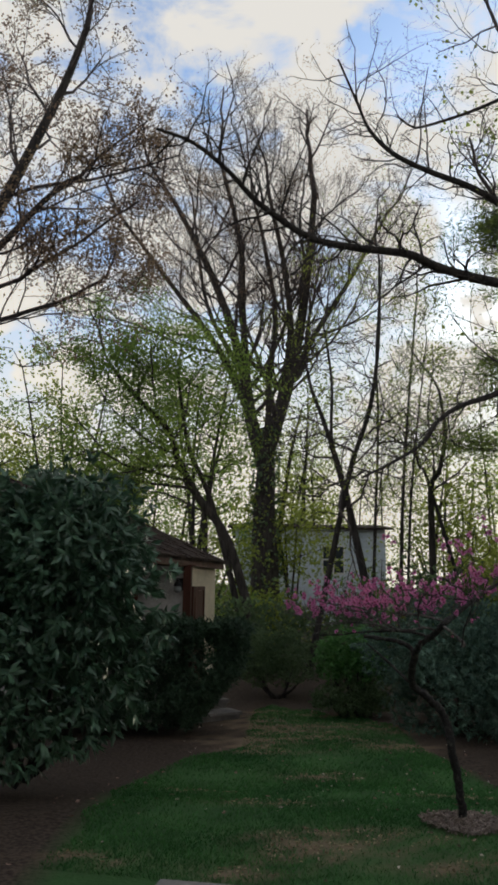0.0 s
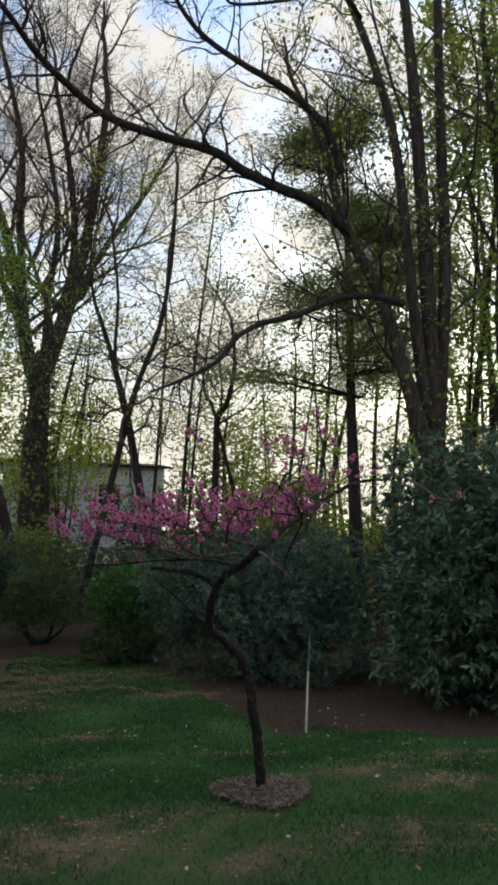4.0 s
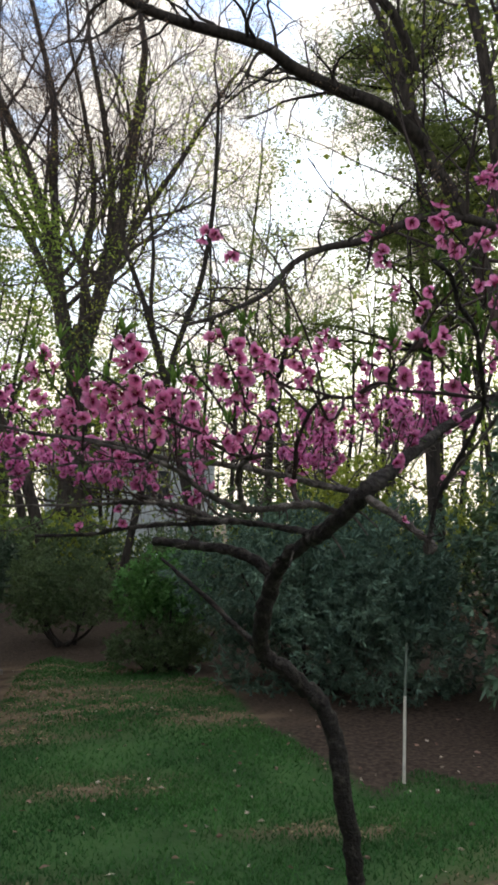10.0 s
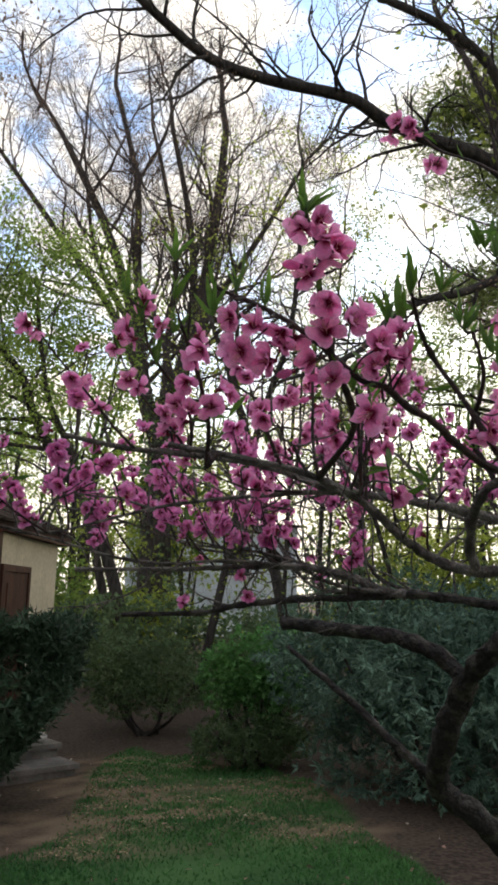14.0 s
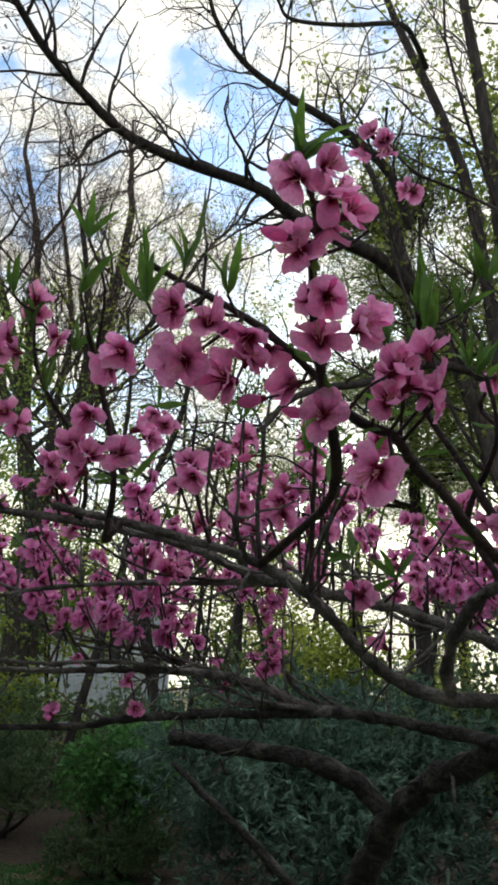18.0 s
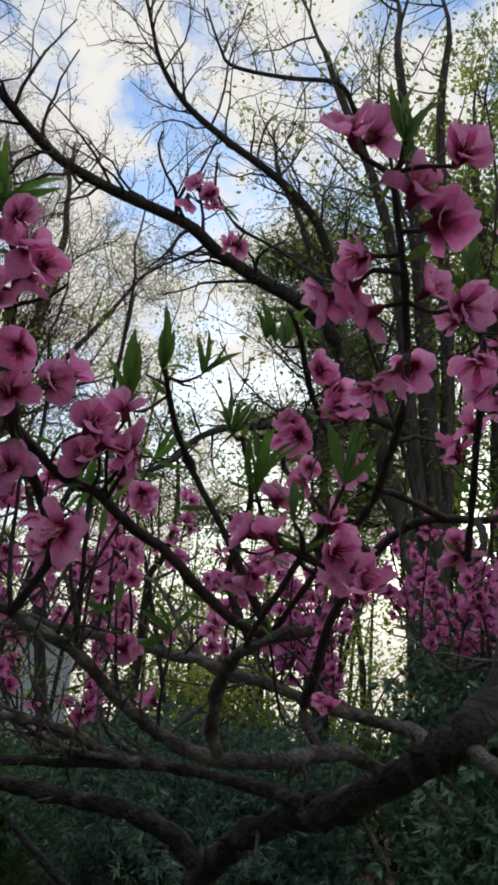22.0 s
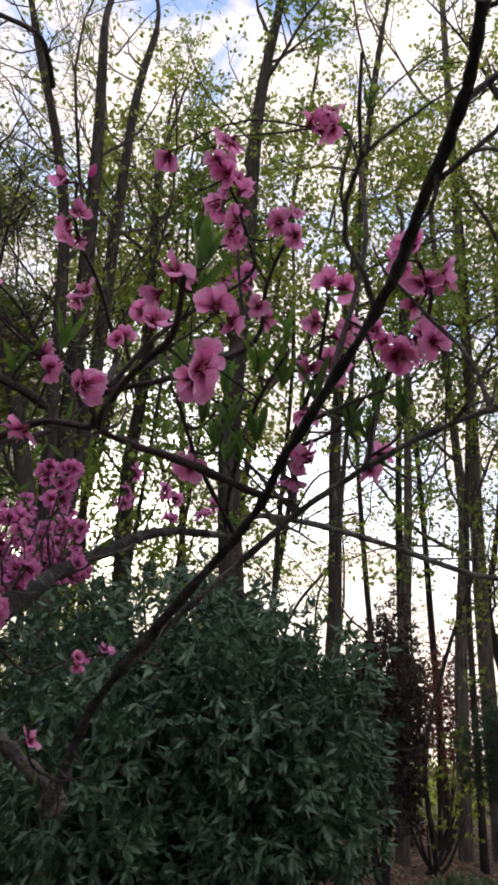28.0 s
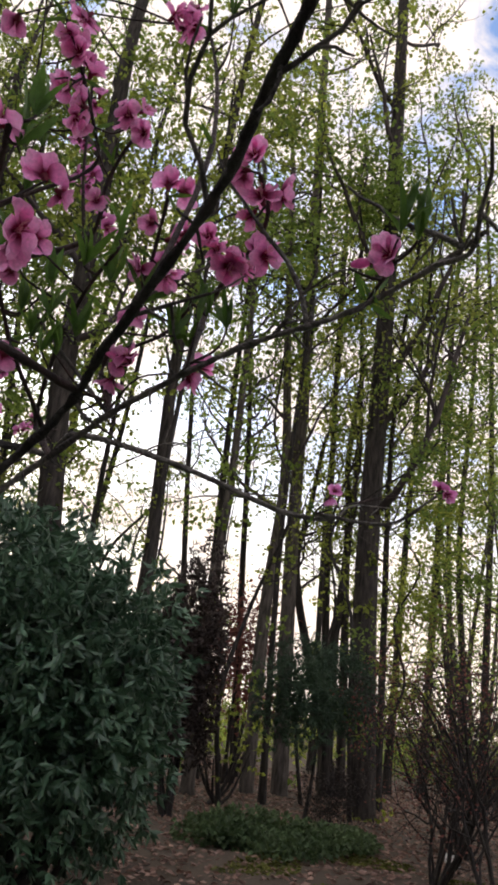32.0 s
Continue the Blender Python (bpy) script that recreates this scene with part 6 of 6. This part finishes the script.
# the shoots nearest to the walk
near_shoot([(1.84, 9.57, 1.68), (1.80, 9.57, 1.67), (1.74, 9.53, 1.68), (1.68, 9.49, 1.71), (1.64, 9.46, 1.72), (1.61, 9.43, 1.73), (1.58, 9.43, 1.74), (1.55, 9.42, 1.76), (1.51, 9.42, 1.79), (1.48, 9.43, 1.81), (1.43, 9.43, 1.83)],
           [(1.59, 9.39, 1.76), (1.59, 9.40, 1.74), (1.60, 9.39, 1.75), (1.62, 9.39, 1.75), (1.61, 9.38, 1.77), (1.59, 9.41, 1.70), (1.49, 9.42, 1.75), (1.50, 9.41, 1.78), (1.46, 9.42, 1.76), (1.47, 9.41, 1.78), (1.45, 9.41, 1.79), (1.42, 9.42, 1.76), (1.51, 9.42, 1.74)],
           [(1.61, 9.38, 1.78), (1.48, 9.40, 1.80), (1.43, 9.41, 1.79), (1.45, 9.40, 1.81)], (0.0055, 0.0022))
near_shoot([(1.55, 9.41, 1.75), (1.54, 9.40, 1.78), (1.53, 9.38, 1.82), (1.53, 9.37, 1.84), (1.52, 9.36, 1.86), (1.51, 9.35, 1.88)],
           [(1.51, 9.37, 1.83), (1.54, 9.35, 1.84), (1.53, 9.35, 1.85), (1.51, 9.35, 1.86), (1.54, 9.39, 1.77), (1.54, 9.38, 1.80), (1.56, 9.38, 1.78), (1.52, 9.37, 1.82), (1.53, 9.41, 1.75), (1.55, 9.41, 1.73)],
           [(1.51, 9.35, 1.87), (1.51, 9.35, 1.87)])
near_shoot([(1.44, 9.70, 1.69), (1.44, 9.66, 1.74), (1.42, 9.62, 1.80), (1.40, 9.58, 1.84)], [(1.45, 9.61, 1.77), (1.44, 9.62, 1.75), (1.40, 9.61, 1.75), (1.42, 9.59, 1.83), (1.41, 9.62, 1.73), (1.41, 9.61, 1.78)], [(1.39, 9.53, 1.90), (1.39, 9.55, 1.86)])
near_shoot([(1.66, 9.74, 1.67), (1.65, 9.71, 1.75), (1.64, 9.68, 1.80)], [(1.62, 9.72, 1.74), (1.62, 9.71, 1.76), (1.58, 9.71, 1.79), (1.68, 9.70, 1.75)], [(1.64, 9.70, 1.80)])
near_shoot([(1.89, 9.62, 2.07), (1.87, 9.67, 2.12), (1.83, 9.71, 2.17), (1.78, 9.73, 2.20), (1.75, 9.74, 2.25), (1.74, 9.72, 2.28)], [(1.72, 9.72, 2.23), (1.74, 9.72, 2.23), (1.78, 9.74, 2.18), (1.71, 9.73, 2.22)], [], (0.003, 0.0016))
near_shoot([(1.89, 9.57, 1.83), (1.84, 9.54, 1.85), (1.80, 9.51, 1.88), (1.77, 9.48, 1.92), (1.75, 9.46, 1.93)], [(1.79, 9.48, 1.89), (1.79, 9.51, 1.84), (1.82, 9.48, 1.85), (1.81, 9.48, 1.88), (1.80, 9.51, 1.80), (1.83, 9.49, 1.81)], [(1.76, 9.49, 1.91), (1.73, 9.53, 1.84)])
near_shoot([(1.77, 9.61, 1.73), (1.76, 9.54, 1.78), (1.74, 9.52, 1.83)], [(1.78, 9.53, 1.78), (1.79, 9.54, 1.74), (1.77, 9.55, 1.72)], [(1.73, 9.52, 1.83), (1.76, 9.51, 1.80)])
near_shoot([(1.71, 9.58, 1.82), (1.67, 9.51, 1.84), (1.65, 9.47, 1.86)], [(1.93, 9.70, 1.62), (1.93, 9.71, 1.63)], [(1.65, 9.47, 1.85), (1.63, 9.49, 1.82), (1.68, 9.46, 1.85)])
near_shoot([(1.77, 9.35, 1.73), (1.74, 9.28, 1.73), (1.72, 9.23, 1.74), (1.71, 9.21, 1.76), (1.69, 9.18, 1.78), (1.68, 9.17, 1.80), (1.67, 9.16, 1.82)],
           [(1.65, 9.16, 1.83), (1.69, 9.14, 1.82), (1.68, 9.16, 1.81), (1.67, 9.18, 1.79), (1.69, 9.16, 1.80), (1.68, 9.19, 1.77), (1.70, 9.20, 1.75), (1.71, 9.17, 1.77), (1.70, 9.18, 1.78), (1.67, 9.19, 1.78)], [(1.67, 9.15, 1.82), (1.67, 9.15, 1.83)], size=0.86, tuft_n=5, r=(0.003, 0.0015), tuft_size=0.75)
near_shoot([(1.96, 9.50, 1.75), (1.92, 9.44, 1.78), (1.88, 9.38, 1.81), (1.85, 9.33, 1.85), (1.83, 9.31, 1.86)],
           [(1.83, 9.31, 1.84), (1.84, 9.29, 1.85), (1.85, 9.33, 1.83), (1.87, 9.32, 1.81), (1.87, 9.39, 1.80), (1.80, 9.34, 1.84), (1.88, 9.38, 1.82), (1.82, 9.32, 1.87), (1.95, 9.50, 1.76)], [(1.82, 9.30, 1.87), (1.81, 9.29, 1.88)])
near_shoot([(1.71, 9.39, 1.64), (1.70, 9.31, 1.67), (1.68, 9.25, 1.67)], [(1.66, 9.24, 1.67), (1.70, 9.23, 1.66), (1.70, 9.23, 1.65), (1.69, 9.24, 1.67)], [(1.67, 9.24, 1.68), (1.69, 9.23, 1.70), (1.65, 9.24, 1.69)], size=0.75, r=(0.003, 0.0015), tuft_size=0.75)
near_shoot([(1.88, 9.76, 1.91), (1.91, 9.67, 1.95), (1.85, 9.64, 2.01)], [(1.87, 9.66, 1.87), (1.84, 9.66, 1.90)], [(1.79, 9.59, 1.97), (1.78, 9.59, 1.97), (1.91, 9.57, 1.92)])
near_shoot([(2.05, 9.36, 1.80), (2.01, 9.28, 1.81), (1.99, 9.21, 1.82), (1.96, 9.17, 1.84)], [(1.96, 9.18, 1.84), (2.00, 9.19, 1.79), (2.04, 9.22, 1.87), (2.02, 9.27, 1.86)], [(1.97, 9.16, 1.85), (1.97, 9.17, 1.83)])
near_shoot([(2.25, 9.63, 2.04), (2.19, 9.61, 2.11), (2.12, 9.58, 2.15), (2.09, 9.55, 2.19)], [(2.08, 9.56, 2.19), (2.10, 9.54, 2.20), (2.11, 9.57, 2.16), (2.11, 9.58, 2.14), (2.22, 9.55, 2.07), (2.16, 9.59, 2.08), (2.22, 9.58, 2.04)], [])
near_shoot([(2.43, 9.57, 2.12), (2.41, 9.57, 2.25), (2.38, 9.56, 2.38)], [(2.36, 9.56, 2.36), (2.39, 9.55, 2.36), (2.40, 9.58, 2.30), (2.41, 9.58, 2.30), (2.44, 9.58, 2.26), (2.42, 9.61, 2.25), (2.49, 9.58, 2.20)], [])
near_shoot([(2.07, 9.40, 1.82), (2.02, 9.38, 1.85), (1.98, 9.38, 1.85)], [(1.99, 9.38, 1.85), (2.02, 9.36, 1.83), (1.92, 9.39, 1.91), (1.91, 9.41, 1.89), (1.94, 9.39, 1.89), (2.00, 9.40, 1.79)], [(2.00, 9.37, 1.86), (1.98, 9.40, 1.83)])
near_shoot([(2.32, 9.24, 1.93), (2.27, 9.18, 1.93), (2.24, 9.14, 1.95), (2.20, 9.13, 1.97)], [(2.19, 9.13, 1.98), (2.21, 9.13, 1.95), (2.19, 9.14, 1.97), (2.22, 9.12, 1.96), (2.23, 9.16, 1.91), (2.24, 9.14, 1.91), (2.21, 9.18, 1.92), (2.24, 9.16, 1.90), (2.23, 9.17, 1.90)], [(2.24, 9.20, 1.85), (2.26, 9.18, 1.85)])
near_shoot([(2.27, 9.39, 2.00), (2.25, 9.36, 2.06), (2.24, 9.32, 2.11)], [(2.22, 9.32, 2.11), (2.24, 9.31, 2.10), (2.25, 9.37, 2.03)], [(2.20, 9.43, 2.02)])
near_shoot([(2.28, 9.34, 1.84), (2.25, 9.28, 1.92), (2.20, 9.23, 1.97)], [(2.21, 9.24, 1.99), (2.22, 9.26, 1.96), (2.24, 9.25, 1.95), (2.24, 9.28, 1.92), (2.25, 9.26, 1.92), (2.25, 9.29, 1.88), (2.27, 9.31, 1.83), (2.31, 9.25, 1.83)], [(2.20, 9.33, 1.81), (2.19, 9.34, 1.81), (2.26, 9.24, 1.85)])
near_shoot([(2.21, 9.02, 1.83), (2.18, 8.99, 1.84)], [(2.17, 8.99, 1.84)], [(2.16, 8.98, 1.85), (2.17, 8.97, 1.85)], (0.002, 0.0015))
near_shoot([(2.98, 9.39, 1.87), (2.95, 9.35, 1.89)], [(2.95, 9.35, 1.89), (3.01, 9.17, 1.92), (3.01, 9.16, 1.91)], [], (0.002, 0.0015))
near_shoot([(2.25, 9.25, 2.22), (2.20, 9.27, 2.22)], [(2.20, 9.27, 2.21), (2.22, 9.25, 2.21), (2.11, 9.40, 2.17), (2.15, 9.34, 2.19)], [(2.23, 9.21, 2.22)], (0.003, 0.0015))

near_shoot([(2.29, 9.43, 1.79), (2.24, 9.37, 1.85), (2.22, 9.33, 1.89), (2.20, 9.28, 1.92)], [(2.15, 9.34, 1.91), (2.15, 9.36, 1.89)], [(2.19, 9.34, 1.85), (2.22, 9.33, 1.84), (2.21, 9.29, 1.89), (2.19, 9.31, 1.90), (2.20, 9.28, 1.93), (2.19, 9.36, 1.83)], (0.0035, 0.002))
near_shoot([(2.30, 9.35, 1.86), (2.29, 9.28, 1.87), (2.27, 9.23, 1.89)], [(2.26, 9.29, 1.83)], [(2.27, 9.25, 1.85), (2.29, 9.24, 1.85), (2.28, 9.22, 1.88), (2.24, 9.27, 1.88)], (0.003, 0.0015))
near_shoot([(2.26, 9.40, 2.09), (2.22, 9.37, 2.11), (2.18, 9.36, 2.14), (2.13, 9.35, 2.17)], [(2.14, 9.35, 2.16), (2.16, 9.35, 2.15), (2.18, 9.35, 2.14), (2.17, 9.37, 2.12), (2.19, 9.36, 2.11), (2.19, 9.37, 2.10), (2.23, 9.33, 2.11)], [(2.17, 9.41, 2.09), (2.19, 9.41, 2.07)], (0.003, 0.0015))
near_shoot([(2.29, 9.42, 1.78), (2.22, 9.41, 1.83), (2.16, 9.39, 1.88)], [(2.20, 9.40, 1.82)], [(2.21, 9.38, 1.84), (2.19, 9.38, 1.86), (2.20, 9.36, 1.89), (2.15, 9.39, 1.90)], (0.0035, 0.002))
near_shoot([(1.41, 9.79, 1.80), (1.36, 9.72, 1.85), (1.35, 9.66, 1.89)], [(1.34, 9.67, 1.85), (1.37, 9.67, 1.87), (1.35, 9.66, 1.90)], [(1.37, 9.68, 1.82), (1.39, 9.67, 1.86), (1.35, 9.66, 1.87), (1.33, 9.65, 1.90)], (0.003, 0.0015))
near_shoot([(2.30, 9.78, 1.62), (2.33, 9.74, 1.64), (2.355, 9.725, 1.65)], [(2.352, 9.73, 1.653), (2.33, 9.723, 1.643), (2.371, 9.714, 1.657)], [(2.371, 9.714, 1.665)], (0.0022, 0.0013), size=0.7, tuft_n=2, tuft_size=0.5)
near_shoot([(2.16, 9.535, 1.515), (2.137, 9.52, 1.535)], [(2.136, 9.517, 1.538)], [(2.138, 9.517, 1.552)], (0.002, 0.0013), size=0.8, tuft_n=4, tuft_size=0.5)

# hang the blossoms and leaves
REACH = np.array((1.75, 9.25, 1.8)) - FOOT
order = sorted(range(len(blooms)), key=lambda k: np.linalg.norm(blooms[k][0] - REACH))
rest, rims = Builder(), []
for n, k in enumerate(order):
    p, w, s = blooms[k]
    m = Matrix.Translation(p) @ facing(w, pg.uniform(0, 6.28)) @ Matrix.Scale(s, 4)
    kind = int(pg.integers(0, 8)) if pg.uniform() > 0.05 else 8
    if n < 300:
        ob = new("blossom", BLOOM_MESHES[kind])
        ob.matrix_basis = m
        ob.parent = peach
    else:
        a = np.array(m)
        src = BLOOM_KINDS[kind]
        v = np.concatenate(src.v) @ a[:3, :3].T + a[:3, 3]
        start = rest.count
        rest.v.append(v)
        rest.count += len(v)
        rims += src.rim
        for f, slot in zip(src.f, src.m):
            rest.f.append(f + start)
            rest.m.append(slot)
tagged(part("blossom_mass", with_rim(rest.mesh("blossom_mass", [PETAL_FAR, HEART, STAMEN]), rims), None, peach), kind="stuff")
order = sorted(range(len(peach_leaves)), key=lambda k: np.linalg.norm(peach_leaves[k][0] - REACH))
rest = Builder()
for n, k in enumerate(order):
    p, w, s = peach_leaves[k]
    m = Matrix.Translation(p) @ facing(w, pg.uniform(0, 6.28)) @ Matrix.Scale(s, 4)
    kind = int(pg.integers(0, 3))
    if n < 300:
        ob = new("leaf", LEAF_MESHES[kind])
        ob.matrix_basis = m
        ob.parent = peach
    else:
        a = np.array(m)
        src = LEAF_KINDS[kind]
        rest.add(src.v[0] @ a[:3, :3].T + a[:3, 3], src.f[0])
if rest.v:
    tagged(part("leaf_mass", rest, LEAF_PEACH, peach), kind="stuff")

# mulch ring
ring = Builder()
mg = np.random.default_rng(55)
a = mg.uniform(0, 2 * np.pi, 3200)
r = 0.29 * np.sqrt(mg.uniform(0.0, 1, 3200)) * (1 + 0.12 * np.sin(a * 3))
p = np.stack([2.48 + r * np.cos(a) * 1.1, 10.73 + r * np.sin(a), 0.03 * (1 - r * 1.5) + mg.uniform(0.0, 0.025, 3200)], -1)
leaves(ring, p, mg.normal(0, 1, p.shape) * np.array((1, 1, 0.3)), 0.034, 0.012, mg)
tagged(part("mulch", ring, MULCH, smooth=False), "ring of dry pale wood mulch round the peach trunk", "mulch", kind="stuff")
